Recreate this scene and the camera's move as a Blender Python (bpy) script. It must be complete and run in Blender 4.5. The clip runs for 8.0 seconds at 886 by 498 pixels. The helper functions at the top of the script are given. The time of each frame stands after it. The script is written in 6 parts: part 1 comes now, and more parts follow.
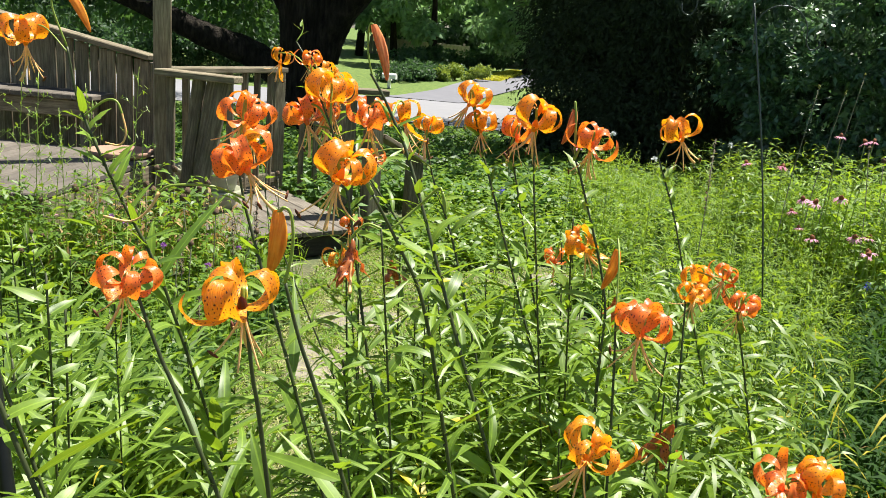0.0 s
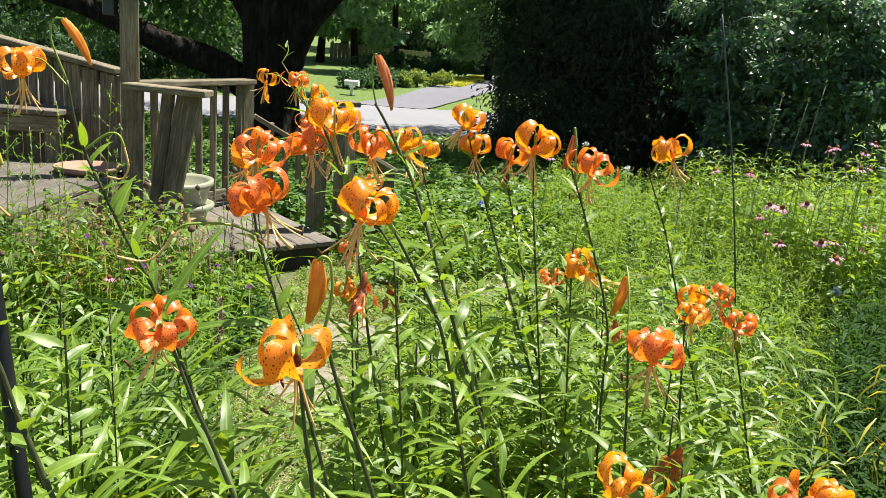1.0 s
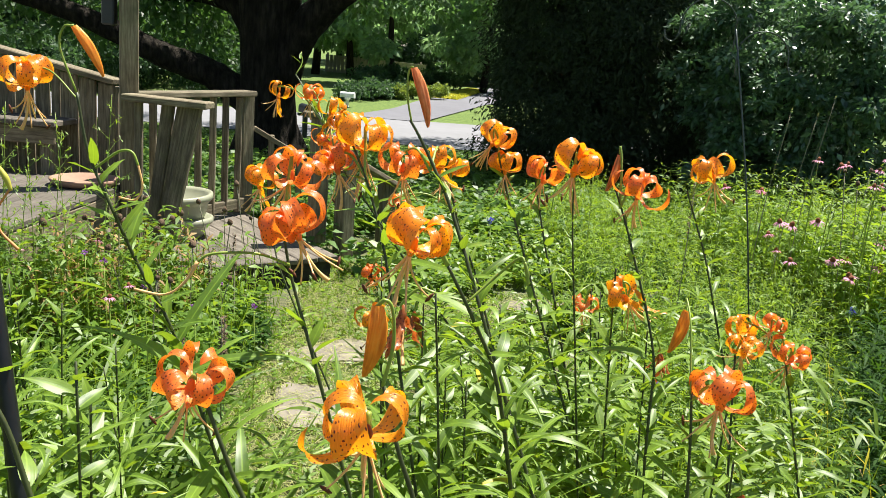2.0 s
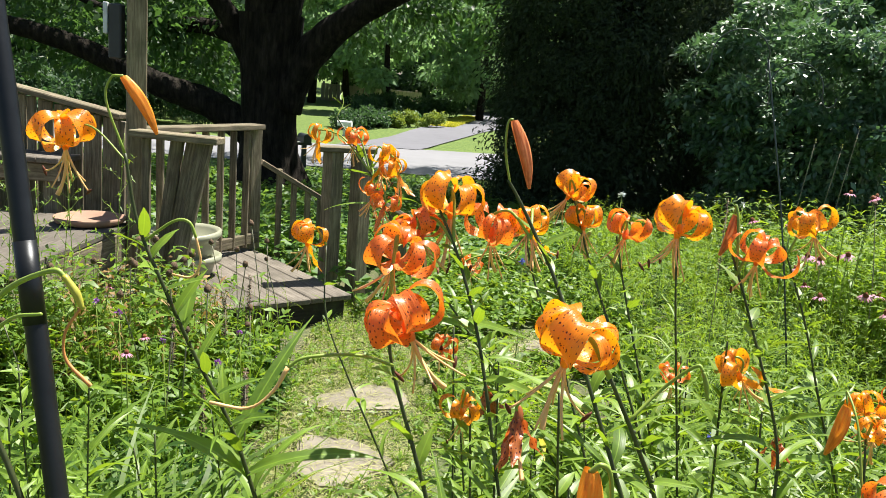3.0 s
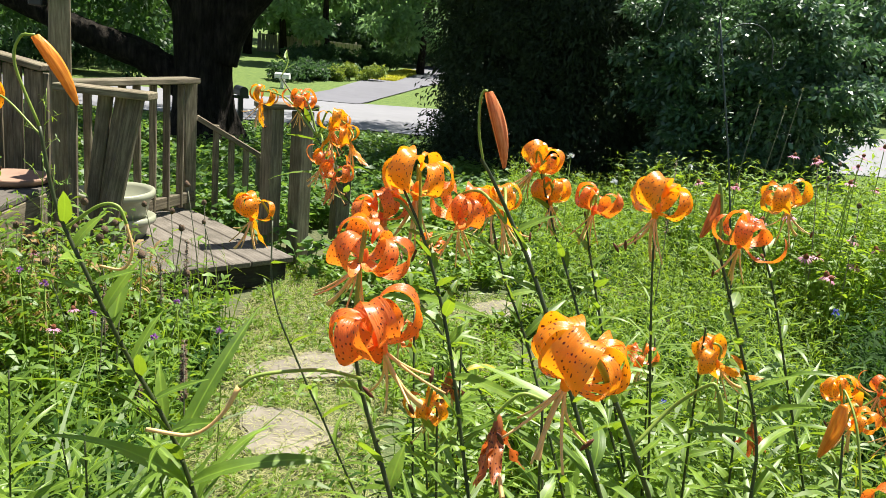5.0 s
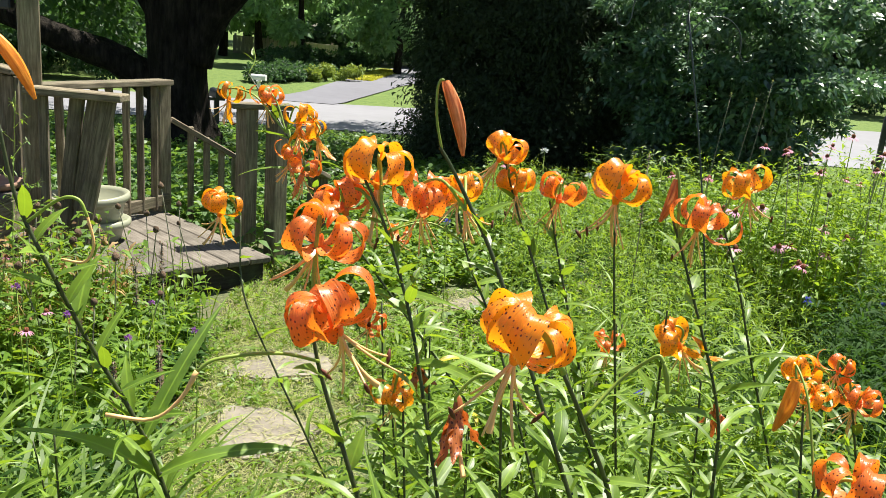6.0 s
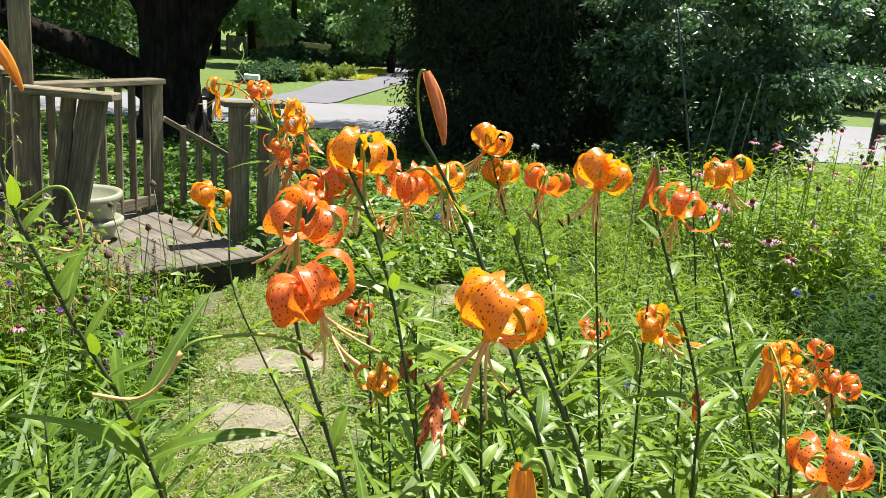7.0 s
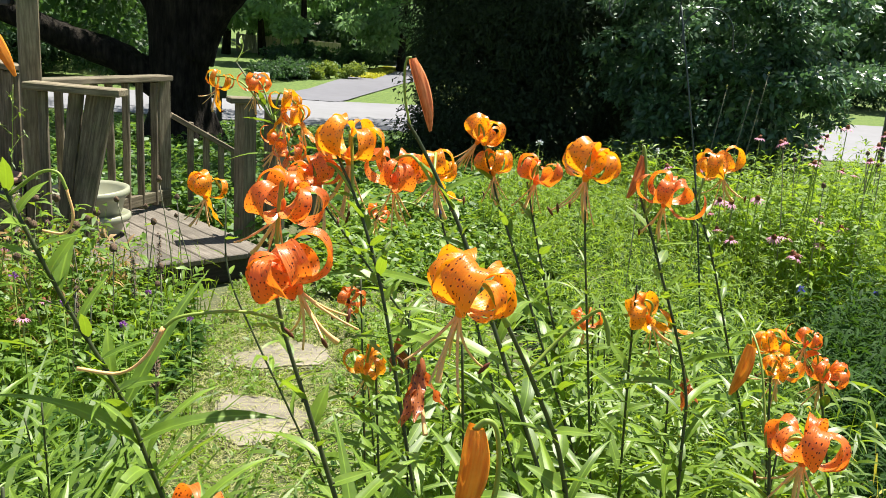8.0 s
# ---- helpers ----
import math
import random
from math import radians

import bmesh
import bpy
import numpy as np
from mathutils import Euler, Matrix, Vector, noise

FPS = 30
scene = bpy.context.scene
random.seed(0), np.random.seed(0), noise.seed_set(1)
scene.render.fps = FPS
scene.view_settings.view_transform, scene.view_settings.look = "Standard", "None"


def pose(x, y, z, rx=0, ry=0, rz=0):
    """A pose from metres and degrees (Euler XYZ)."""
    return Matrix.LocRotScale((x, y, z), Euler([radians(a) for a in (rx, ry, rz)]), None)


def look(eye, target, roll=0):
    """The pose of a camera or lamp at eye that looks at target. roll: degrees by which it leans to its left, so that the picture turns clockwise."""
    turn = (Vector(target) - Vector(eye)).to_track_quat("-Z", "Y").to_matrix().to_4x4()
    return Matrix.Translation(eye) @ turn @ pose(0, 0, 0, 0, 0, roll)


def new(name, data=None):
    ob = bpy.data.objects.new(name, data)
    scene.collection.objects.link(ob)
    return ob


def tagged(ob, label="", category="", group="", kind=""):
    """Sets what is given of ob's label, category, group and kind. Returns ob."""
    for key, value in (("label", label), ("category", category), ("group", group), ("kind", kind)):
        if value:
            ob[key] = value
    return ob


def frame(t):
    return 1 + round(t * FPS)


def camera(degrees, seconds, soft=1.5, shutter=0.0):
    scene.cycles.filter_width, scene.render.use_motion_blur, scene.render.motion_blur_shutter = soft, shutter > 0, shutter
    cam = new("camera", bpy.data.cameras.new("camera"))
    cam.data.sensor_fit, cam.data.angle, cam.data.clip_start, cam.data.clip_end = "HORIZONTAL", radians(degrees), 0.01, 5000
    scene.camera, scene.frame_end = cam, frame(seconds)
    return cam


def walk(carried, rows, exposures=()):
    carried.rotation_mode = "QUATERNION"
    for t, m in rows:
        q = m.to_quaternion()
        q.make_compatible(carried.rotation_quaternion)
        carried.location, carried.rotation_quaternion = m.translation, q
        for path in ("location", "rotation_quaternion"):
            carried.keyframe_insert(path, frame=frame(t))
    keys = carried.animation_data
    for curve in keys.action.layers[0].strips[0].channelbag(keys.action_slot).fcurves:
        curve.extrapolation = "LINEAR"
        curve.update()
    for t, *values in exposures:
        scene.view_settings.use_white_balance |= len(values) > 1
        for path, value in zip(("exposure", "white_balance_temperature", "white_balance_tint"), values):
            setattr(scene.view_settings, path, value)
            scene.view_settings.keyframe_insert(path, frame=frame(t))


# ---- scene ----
cam = camera(57.0, 8.0, soft=0.65)
BASE = 1.25  # exposure in stops
PATH = [
    (0, look((0.478, -0.312, 1.398), (0.241, 1.61, 0.901), 4.7)),
    (0.5, look((0.447, -0.321, 1.419), (0.294, 1.613, 0.933), 4.6)),
    (1, look((0.405, -0.316, 1.431), (0.255, 1.62, 0.952), 4.3)),
    (1.5, look((0.375, -0.303, 1.431), (0.228, 1.64, 0.978), 4.7)),
    (2, look((0.326, -0.218, 1.425), (0.19, 1.726, 0.976), 4.7)),
    (2.2, look((0.272, -0.165, 1.432), (0.139, 1.786, 1.01), 4.6)),
    (3.3, look((0.147, -0.025, 1.449), (0.019, 1.934, 1.064), 4.3)),
    (3.5, look((0.129, -0.005, 1.453), (0.006, 1.949, 1.044), 5.4)),
    (4, look((0.108, 0.04, 1.451), (0.007, 1.977, 0.966), 6.0)),
    (4.5, look((0.112, 0.059, 1.447), (0.04, 1.997, 0.962), 5.5)),
    (5, look((0.128, 0.058, 1.457), (0.156, 1.999, 0.976), 5.3)),
    (6.5, look((0.161, 0.028, 1.444), (0.24, 1.968, 0.965), 4.3)),
    (7, look((0.168, 0.017, 1.441), (0.254, 1.957, 0.96), 4.1)),
    (7.5, look((0.174, 0.003, 1.434), (0.237, 1.943, 0.951), 4.0)),
    (8, look((0.197, -0.002, 1.43), (0.26, 1.937, 0.945), 4.1)),
]
walk(cam, PATH, [(0, BASE), (2.2, BASE), (3.3, BASE + 0.06), (4, BASE + 0.14), (4.5, BASE + 0.06), (5, BASE), (8, BASE)])

# ---- light and sky ----
SUN_DIR = Vector((0.29, 0.30, 1.0)).normalized()
world = bpy.data.worlds.new("sky")
scene.world = world
world.use_nodes = True
wn = world.node_tree.nodes
sky = wn.new("ShaderNodeTexSky")
sky.sky_type = "NISHITA"
sky.sun_disc = False
sky.sun_elevation = math.asin(SUN_DIR.z)
sky.sun_rotation = math.atan2(SUN_DIR.x, SUN_DIR.y)
wn["Background"].inputs["Strength"].default_value = 0.050
world.node_tree.links.new(sky.outputs["Color"], wn["Background"].inputs["Color"])
sun = new("sun", bpy.data.lights.new("sun", "SUN"))
sun.data.energy = 5.0
sun.data.angle = radians(0.53)
sun.data.color = (1.0, 0.955, 0.87)
sun.matrix_world = look(SUN_DIR * 60, (0, 0, 0))

rng = np.random.default_rng(11)


# ---- materials ----
def material(name):
    m = bpy.data.materials.new(name)
    m.use_nodes = True
    nt = m.node_tree
    return m, nt, nt.nodes["Principled BSDF"], nt.nodes["Material Output"]


def node(nt, kind, **values):
    n = nt.nodes.new(kind)
    for key, value in values.items():
        n.inputs[key.replace("_", " ")].default_value = value
    return n


def ramp(nt, fac, stops):
    r = nt.nodes.new("ShaderNodeValToRGB")
    while len(r.color_ramp.elements) < len(stops):
        r.color_ramp.elements.new(0.5)
    for e, (at, c) in zip(r.color_ramp.elements, stops):
        e.position, e.color = at, (*c, 1)
    nt.links.new(fac, r.inputs["Fac"])
    return r.outputs["Color"]


def mix(nt, fac, a, b, blend="MIX"):
    n = nt.nodes.new("ShaderNodeMix")
    n.data_type, n.blend_type = "RGBA", blend
    for slot, v in ((0, fac), (6, a), (7, b)):
        if hasattr(v, "is_output"):
            nt.links.new(v, n.inputs[slot])
        else:
            n.inputs[slot].default_value = v if slot == 0 else (*v, 1)
    return n.outputs[2]


def coords(nt, kind="Object", scale=(1, 1, 1)):
    tc = nt.nodes.new("ShaderNodeTexCoord")
    mp = nt.nodes.new("ShaderNodeMapping")
    mp.inputs["Scale"].default_value = scale
    nt.links.new(tc.outputs[kind], mp.inputs["Vector"])
    return mp.outputs["Vector"]


def noise_of(nt, vec, scale, detail=4.0, rough=0.55):
    n = node(nt, "ShaderNodeTexNoise", Scale=scale, Detail=detail, Roughness=rough)
    nt.links.new(vec, n.inputs["Vector"])
    return n.outputs["Fac"]


def bump(nt, bsdf, height, strength, distance=0.01):
    b = node(nt, "ShaderNodeBump", Strength=strength, Distance=distance)
    nt.links.new(height, b.inputs["Height"])
    nt.links.new(b.outputs["Normal"], bsdf.inputs["Normal"])


def leaf_material(name, dark, light, through_colour, share=0.4, rough=0.4, per_island=True, grain=40.0, spec=0.5, veins=False):
    """A leaf: a dull or glossy face, and light that comes through it from behind."""
    m, nt, b, out = material(name)
    if per_island:
        rnd = nt.nodes.new("ShaderNodeNewGeometry").outputs["Random Per Island"]
    else:
        rnd = nt.nodes.new("ShaderNodeObjectInfo").outputs["Random"]
    base = mix(nt, rnd, dark, light)
    vec = coords(nt)
    n = noise_of(nt, vec, grain, 3.0)
    col = mix(nt, 0.35, base, ramp(nt, n, [(0.3, tuple(c * 0.55 for c in dark)), (0.7, light)]))
    nt.links.new(col, b.inputs["Base Color"])
    b.inputs["Roughness"].default_value = rough
    b.inputs["Specular IOR Level"].default_value = spec
    t = nt.nodes.new("ShaderNodeBsdfTranslucent")
    nt.links.new(mix(nt, rnd, tuple(c * 0.7 for c in through_colour), through_colour), t.inputs["Color"])
    s = nt.nodes.new("ShaderNodeMixShader")
    s.inputs[0].default_value = share
    nt.links.new(b.outputs[0], s.inputs[1])
    nt.links.new(t.outputs[0], s.inputs[2])
    nt.links.new(s.outputs[0], out.inputs["Surface"])
    if veins:
        vein = noise_of(nt, coords(nt, "Object", (6, 620, 6)), 1.0, 2.0)
        bump(nt, b, vein, 0.18, 0.001)
        sep = nt.nodes.new("ShaderNodeSeparateXYZ")
        nt.links.new(coords(nt), sep.inputs[0])
        away = nt.nodes.new("ShaderNodeMath")
        away.operation = "ABSOLUTE"
        nt.links.new(sep.outputs[1], away.inputs[0])
        rib = nt.nodes.new("ShaderNodeMapRange")
        for slot, value in ((1, 0.0003), (2, 0.0010), (3, 0.45), (4, 0.0)):
            rib.inputs[slot].default_value = value
        nt.links.new(away.outputs[0], rib.inputs[0])
        nt.links.new(mix(nt, rib.outputs[0], col, tuple(min(1, c * 1.7) for c in light)), b.inputs["Base Color"])
    return m


def plain(name, colour, rough=0.6, metal=0.0, grain=30.0, spread=0.25, relief=0.15, per_object=False):
    """An even surface with fine grain, larger stains and a little relief."""
    m, nt, b, out = material(name)
    vec = coords(nt)
    fine, big = noise_of(nt, vec, grain, 5.0), noise_of(nt, vec, grain * 0.13, 3.0)
    lo, hi = tuple(c * (1 - spread) for c in colour), tuple(min(1, c * (1 + spread)) for c in colour)
    col = mix(nt, 0.5, ramp(nt, fine, [(0.25, lo), (0.75, hi)]), ramp(nt, big, [(0.3, lo), (0.7, hi)]))
    if per_object:
        r = nt.nodes.new("ShaderNodeObjectInfo").outputs["Random"]
        col = mix(nt, 1.0, col, ramp(nt, r, [(0, (0.72, 0.72, 0.72)), (1, (1.1, 1.08, 1.05))]), "MULTIPLY")
    nt.links.new(col, b.inputs["Base Color"])
    b.inputs["Roughness"].default_value, b.inputs["Metallic"].default_value = rough, metal
    if relief:
        bump(nt, b, fine, relief, 0.004)
    return m


def wood_material(name, pale, dark, green=0.0):
    """Weathered boards, grain along the local x axis, cracks and lichen."""
    m, nt, b, out = material(name)
    info = nt.nodes.new("ShaderNodeObjectInfo").outputs["Random"]
    tc = nt.nodes.new("ShaderNodeTexCoord")
    shift = nt.nodes.new("ShaderNodeVectorMath")
    shift.operation = "ADD"
    sc = nt.nodes.new("ShaderNodeMath")
    sc.operation = "MULTIPLY"
    sc.inputs[1].default_value = 37.0
    nt.links.new(info, sc.inputs[0])
    nt.links.new(tc.outputs["Object"], shift.inputs[0])
    nt.links.new(sc.outputs[0], shift.inputs[1])
    mp = nt.nodes.new("ShaderNodeMapping")
    mp.inputs["Scale"].default_value = (2.2, 30, 30)
    nt.links.new(shift.outputs[0], mp.inputs["Vector"])
    grain = noise_of(nt, mp.outputs["Vector"], 2.6, 7.0, 0.68)
    stain = noise_of(nt, shift.outputs[0], 5.0, 4.0)
    col = ramp(nt, grain, [(0.22, tuple(c * 0.65 for c in dark)), (0.42, dark), (0.62, pale), (0.85, tuple(c * 1.15 for c in pale))])
    col = mix(nt, 1.0, col, ramp(nt, stain, [(0.28, (0.55, 0.55, 0.52)), (0.6, (1, 1, 1))]), "MULTIPLY")
    col = mix(nt, 1.0, col, ramp(nt, info, [(0, (0.75, 0.74, 0.72)), (1, (1.12, 1.1, 1.06))]), "MULTIPLY")
    if green:
        moss = noise_of(nt, shift.outputs[0], 9.0, 5.0)
        f = nt.nodes.new("ShaderNodeMapRange")
        f.inputs[1].default_value, f.inputs[2].default_value, f.inputs[4].default_value = 0.5, 0.75, green
        nt.links.new(moss, f.inputs[0])
        col = mix(nt, f.outputs[0], col, (0.10, 0.13, 0.05))
    nt.links.new(col, b.inputs["Base Color"])
    b.inputs["Roughness"].default_value = 0.88
    bump(nt, b, grain, 0.35, 0.003)
    return m


def petal_material(name, inner, outer, glow, spots=0.11):
    """A tiger lily tepal: orange, dark spots along it, light through it."""
    m, nt, b, out = material(name)
    uv = nt.nodes.new("ShaderNodeTexCoord").outputs["UV"]
    sep = nt.nodes.new("ShaderNodeSeparateXYZ")
    nt.links.new(uv, sep.inputs[0])
    info = nt.nodes.new("ShaderNodeObjectInfo").outputs["Random"]
    shift = nt.nodes.new("ShaderNodeVectorMath")
    shift.operation = "ADD"
    nt.links.new(uv, shift.inputs[0])
    nt.links.new(info, shift.inputs[1])
    mp = nt.nodes.new("ShaderNodeMapping")
    mp.inputs["Scale"].default_value = (0.62, 1.0, 1.0)
    nt.links.new(shift.outputs[0], mp.inputs["Vector"])
    v = node(nt, "ShaderNodeTexVoronoi", Scale=255.0, Randomness=0.95)
    v.voronoi_dimensions = "2D"
    nt.links.new(mp.outputs["Vector"], v.inputs["Vector"])
    near = nt.nodes.new("ShaderNodeMapRange")
    near.inputs[1].default_value, near.inputs[2].default_value = spots, spots + 0.06
    near.inputs[3].default_value, near.inputs[4].default_value = 1.0, 0.0
    sizes = nt.nodes.new("ShaderNodeMath")
    sizes.operation = "MULTIPLY_ADD"
    sizes.inputs[1].default_value = 0.5
    wob = noise_of(nt, shift.outputs[0], 420.0, 2.0)
    nt.links.new(wob, sizes.inputs[0])
    sub_ = nt.nodes.new("ShaderNodeMath")
    sub_.operation = "SUBTRACT"
    sub_.inputs[1].default_value = 0.25
    nt.links.new(v.outputs["Distance"], sub_.inputs[0])
    nt.links.new(sub_.outputs[0], sizes.inputs[2])
    nt.links.new(sizes.outputs[0], near.inputs[0])
    reach = nt.nodes.new("ShaderNodeMapRange")
    reach.inputs[1].default_value, reach.inputs[2].default_value = 0.058, 0.078
    reach.inputs[3].default_value, reach.inputs[4].default_value = 1.0, 0.0
    nt.links.new(sep.outputs[0], reach.inputs[0])
    fac = nt.nodes.new("ShaderNodeMath")
    fac.operation = "MULTIPLY"
    nt.links.new(near.outputs[0], fac.inputs[0])
    nt.links.new(reach.outputs[0], fac.inputs[1])
    streak = noise_of(nt, coords(nt, "UV", (18, 260, 1)), 3.0, 3.0)
    along = nt.nodes.new("ShaderNodeMapRange")
    along.inputs[1].default_value, along.inputs[2].default_value = 0.012, 0.085
    nt.links.new(sep.outputs[0], along.inputs[0])
    col = mix(nt, streak, mix(nt, along.outputs[0], outer, inner), mix(nt, along.outputs[0], tuple(min(1, c * k) for c, k in zip(outer, (1.04, 1.25, 1.3))), outer))
    tint = ramp(nt, info, [(0, (0.9, 0.82, 0.7)), (1, (1.04, 1.1, 1.0))])
    col = mix(nt, 1.0, col, tint, "MULTIPLY")
    col = mix(nt, fac.outputs[0], col, (0.10, 0.012, 0.006))
    nt.links.new(col, b.inputs["Base Color"])
    b.inputs["Roughness"].default_value = 0.30
    b.inputs["Coat Weight"].default_value, b.inputs["Coat Roughness"].default_value = 0.55, 0.30
    bump(nt, b, streak, 0.6, 0.002)
    t = nt.nodes.new("ShaderNodeBsdfTranslucent")
    nt.links.new(mix(nt, fac.outputs[0], glow, (0.16, 0.012, 0.004)), t.inputs["Color"])
    s = nt.nodes.new("ShaderNodeMixShader")
    s.inputs[0].default_value = 0.44
    nt.links.new(b.outputs[0], s.inputs[1])
    nt.links.new(t.outputs[0], s.inputs[2])
    nt.links.new(s.outputs[0], out.inputs["Surface"])
    return m


def ground_material():
    m, nt, b, out = material("garden_ground")
    vec = coords(nt)
    fine, mid, wide = noise_of(nt, vec, 55.0, 6.0), noise_of(nt, vec, 7.0, 5.0), noise_of(nt, vec, 0.55, 4.0)
    soil = ramp(nt, fine, [(0.25, (0.035, 0.028, 0.016)), (0.5, (0.09, 0.075, 0.04)), (0.8, (0.20, 0.17, 0.09))])
    green = ramp(nt, mid, [(0.3, (0.035, 0.075, 0.016)), (0.7, (0.09, 0.16, 0.035))])
    near = mix(nt, ramp(nt, wide, [(0.4, (0.25, 0.25, 0.25)), (0.6, (0.6, 0.6, 0.6))]), soil, green)
    lawn = ramp(nt, mid, [(0.3, (0.06, 0.11, 0.016)), (0.7, (0.125, 0.18, 0.03))])
    sep = nt.nodes.new("ShaderNodeSeparateXYZ")
    nt.links.new(vec, sep.inputs[0])
    far = nt.nodes.new("ShaderNodeMapRange")
    far.inputs[1].default_value, far.inputs[2].default_value = 9.0, 13.0
    nt.links.new(sep.outputs[1], far.inputs[0])
    nt.links.new(mix(nt, far.outputs[0], near, lawn), b.inputs["Base Color"])
    b.inputs["Roughness"].default_value = 0.95
    bump(nt, b, fine, 0.6, 0.02)
    return m


M_GROUND = ground_material()
M_LILY_LEAF = leaf_material("lily_leaf", (0.050, 0.108, 0.010), (0.195, 0.300, 0.034), (0.42, 0.62, 0.03), 0.32, 0.45, False, 60, 0.5, True)
M_LILY_FILL = leaf_material("lily_leaf_mass", (0.050, 0.108, 0.010), (0.195, 0.300, 0.034), (0.48, 0.66, 0.03), 0.34, 0.46, True, 60, 0.42)
M_LILY_STEM = plain("lily_stem", (0.045, 0.058, 0.018), 0.5, 0, 80, 0.5)
M_PEDICEL = plain("pedicel_green", (0.23, 0.32, 0.045), 0.45, 0, 80, 0.2)
M_PETAL = petal_material("petal_orange", (0.92, 0.21, 0.006), (0.97, 0.37, 0.022), (1.0, 0.38, 0.008))
M_PETAL_RED = petal_material("petal_red_orange", (0.82, 0.14, 0.014), (0.92, 0.27, 0.06), (1.0, 0.24, 0.014))
M_PETAL_DRY = petal_material("petal_withered", (0.42, 0.085, 0.02), (0.52, 0.15, 0.045), (0.55, 0.12, 0.02), 0.14)
M_POD = plain("pod_yellow_green", (0.42, 0.40, 0.05), 0.45, 0, 80, 0.25)
M_FADED = plain("faded_pistil", (0.55, 0.22, 0.06), 0.6, 0, 90, 0.35)
M_FILAMENT = plain("filament_pale_orange", (0.86, 0.50, 0.20), 0.45, 0, 60, 0.15)
M_ANTHER = plain("anther_rust", (0.12, 0.03, 0.01), 0.7, 0, 200, 0.4)


def bud_material(name, low, mid, high):
    """Closed salmon-orange tepals with long ribs and paler seams."""
    m, nt, b, out = material(name)
    rib = noise_of(nt, coords(nt, "Object", (330, 330, 9)), 1.0, 3.0)
    blotch = noise_of(nt, coords(nt), 60.0, 3.0)
    col = ramp(nt, rib, [(0.32, low), (0.5, mid), (0.68, high)])
    col = mix(nt, 1.0, col, ramp(nt, blotch, [(0.3, (0.8, 0.76, 0.7)), (0.65, (1, 1, 1))]), "MULTIPLY")
    nt.links.new(col, b.inputs["Base Color"])
    b.inputs["Roughness"].default_value = 0.4
    bump(nt, b, rib, 0.5, 0.002)
    t = nt.nodes.new("ShaderNodeBsdfTranslucent")
    nt.links.new(col, t.inputs["Color"])
    s = nt.nodes.new("ShaderNodeMixShader")
    s.inputs[0].default_value = 0.3
    nt.links.new(b.outputs[0], s.inputs[1])
    nt.links.new(t.outputs[0], s.inputs[2])
    nt.links.new(s.outputs[0], out.inputs["Surface"])
    return m


M_BUD = bud_material("bud_salmon", (0.55, 0.14, 0.04), (0.82, 0.29, 0.10), (0.90, 0.44, 0.20))
M_BUD_ORANGE = bud_material("bud_orange", (0.80, 0.25, 0.02), (0.96, 0.38, 0.03), (0.98, 0.50, 0.07))
M_YELLOWED = leaf_material("yellowed_leaf", (0.50, 0.44, 0.03), (0.66, 0.56, 0.06), (0.75, 0.62, 0.04), 0.4, 0.45, False, 60)
M_MEADOW = leaf_material("meadow_leaf", (0.052, 0.112, 0.012), (0.225, 0.355, 0.036), (0.46, 0.66, 0.035), 0.40, 0.55, True, 40, 0.3)
M_BROAD = leaf_material("broad_leaf", (0.036, 0.095, 0.012), (0.18, 0.30, 0.036), (0.42, 0.60, 0.035), 0.35, 0.46, True, 40, 0.38)
M_ARCH = leaf_material("arching_leaf", (0.030, 0.070, 0.008), (0.15, 0.25, 0.025), (0.38, 0.54, 0.03), 0.30, 0.46, False, 40, 0.35)
M_BLADE = leaf_material("grass_blade", (0.08, 0.17, 0.025), (0.17, 0.29, 0.05), (0.40, 0.60, 0.06), 0.40, 0.42)
M_STRAW = leaf_material("straw", (0.20, 0.23, 0.06), (0.48, 0.46, 0.20), (0.44, 0.46, 0.13), 0.25, 0.7)
M_DRY = leaf_material("dry_leaf", (0.22, 0.12, 0.05), (0.42, 0.28, 0.10), (0.5, 0.3, 0.08), 0.25, 0.7)
# green darkened in the colour itself, standing in for shade between plants
M_SHADE_DARK_LEAF = leaf_material("shade_dark_leaf", (0.012, 0.040, 0.007), (0.042, 0.100, 0.015), (0.11, 0.24, 0.02), 0.28, 0.65, True, 40, 0.12)
M_SHADE_PLANT = leaf_material("shade_plant", (0.05, 0.12, 0.022), (0.11, 0.22, 0.04), (0.3, 0.5, 0.06), 0.35, 0.5)
M_EVERGREEN = leaf_material("evergreen_spray", (0.029, 0.046, 0.024), (0.068, 0.100, 0.048), (0.09, 0.13, 0.045), 0.2, 0.7, True, 20, 0.2)
M_BUSH = leaf_material("shrub_leaf", (0.012, 0.042, 0.018), (0.14, 0.27, 0.135), (0.15, 0.30, 0.09), 0.27, 0.38, True, 20, 1.0)
M_TREE_LEAF = leaf_material("tree_leaf", (0.026, 0.070, 0.020), (0.066, 0.145, 0.042), (0.15, 0.31, 0.055), 0.38, 0.5)
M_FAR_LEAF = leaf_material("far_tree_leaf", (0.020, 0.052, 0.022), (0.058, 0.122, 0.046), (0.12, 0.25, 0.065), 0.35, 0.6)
# lit copy of the far leaf: sunshine and pale haze mixed into the colour
M_SUN_TINT_LEAF = leaf_material("sun_tinted_tree_leaf", (0.09, 0.18, 0.075), (0.19, 0.32, 0.135), (0.38, 0.60, 0.22), 0.45, 0.55)
M_FAR_SHRUB = leaf_material("far_shrub_leaf", (0.08, 0.15, 0.02), (0.22, 0.30, 0.05), (0.4, 0.5, 0.06), 0.35, 0.6)
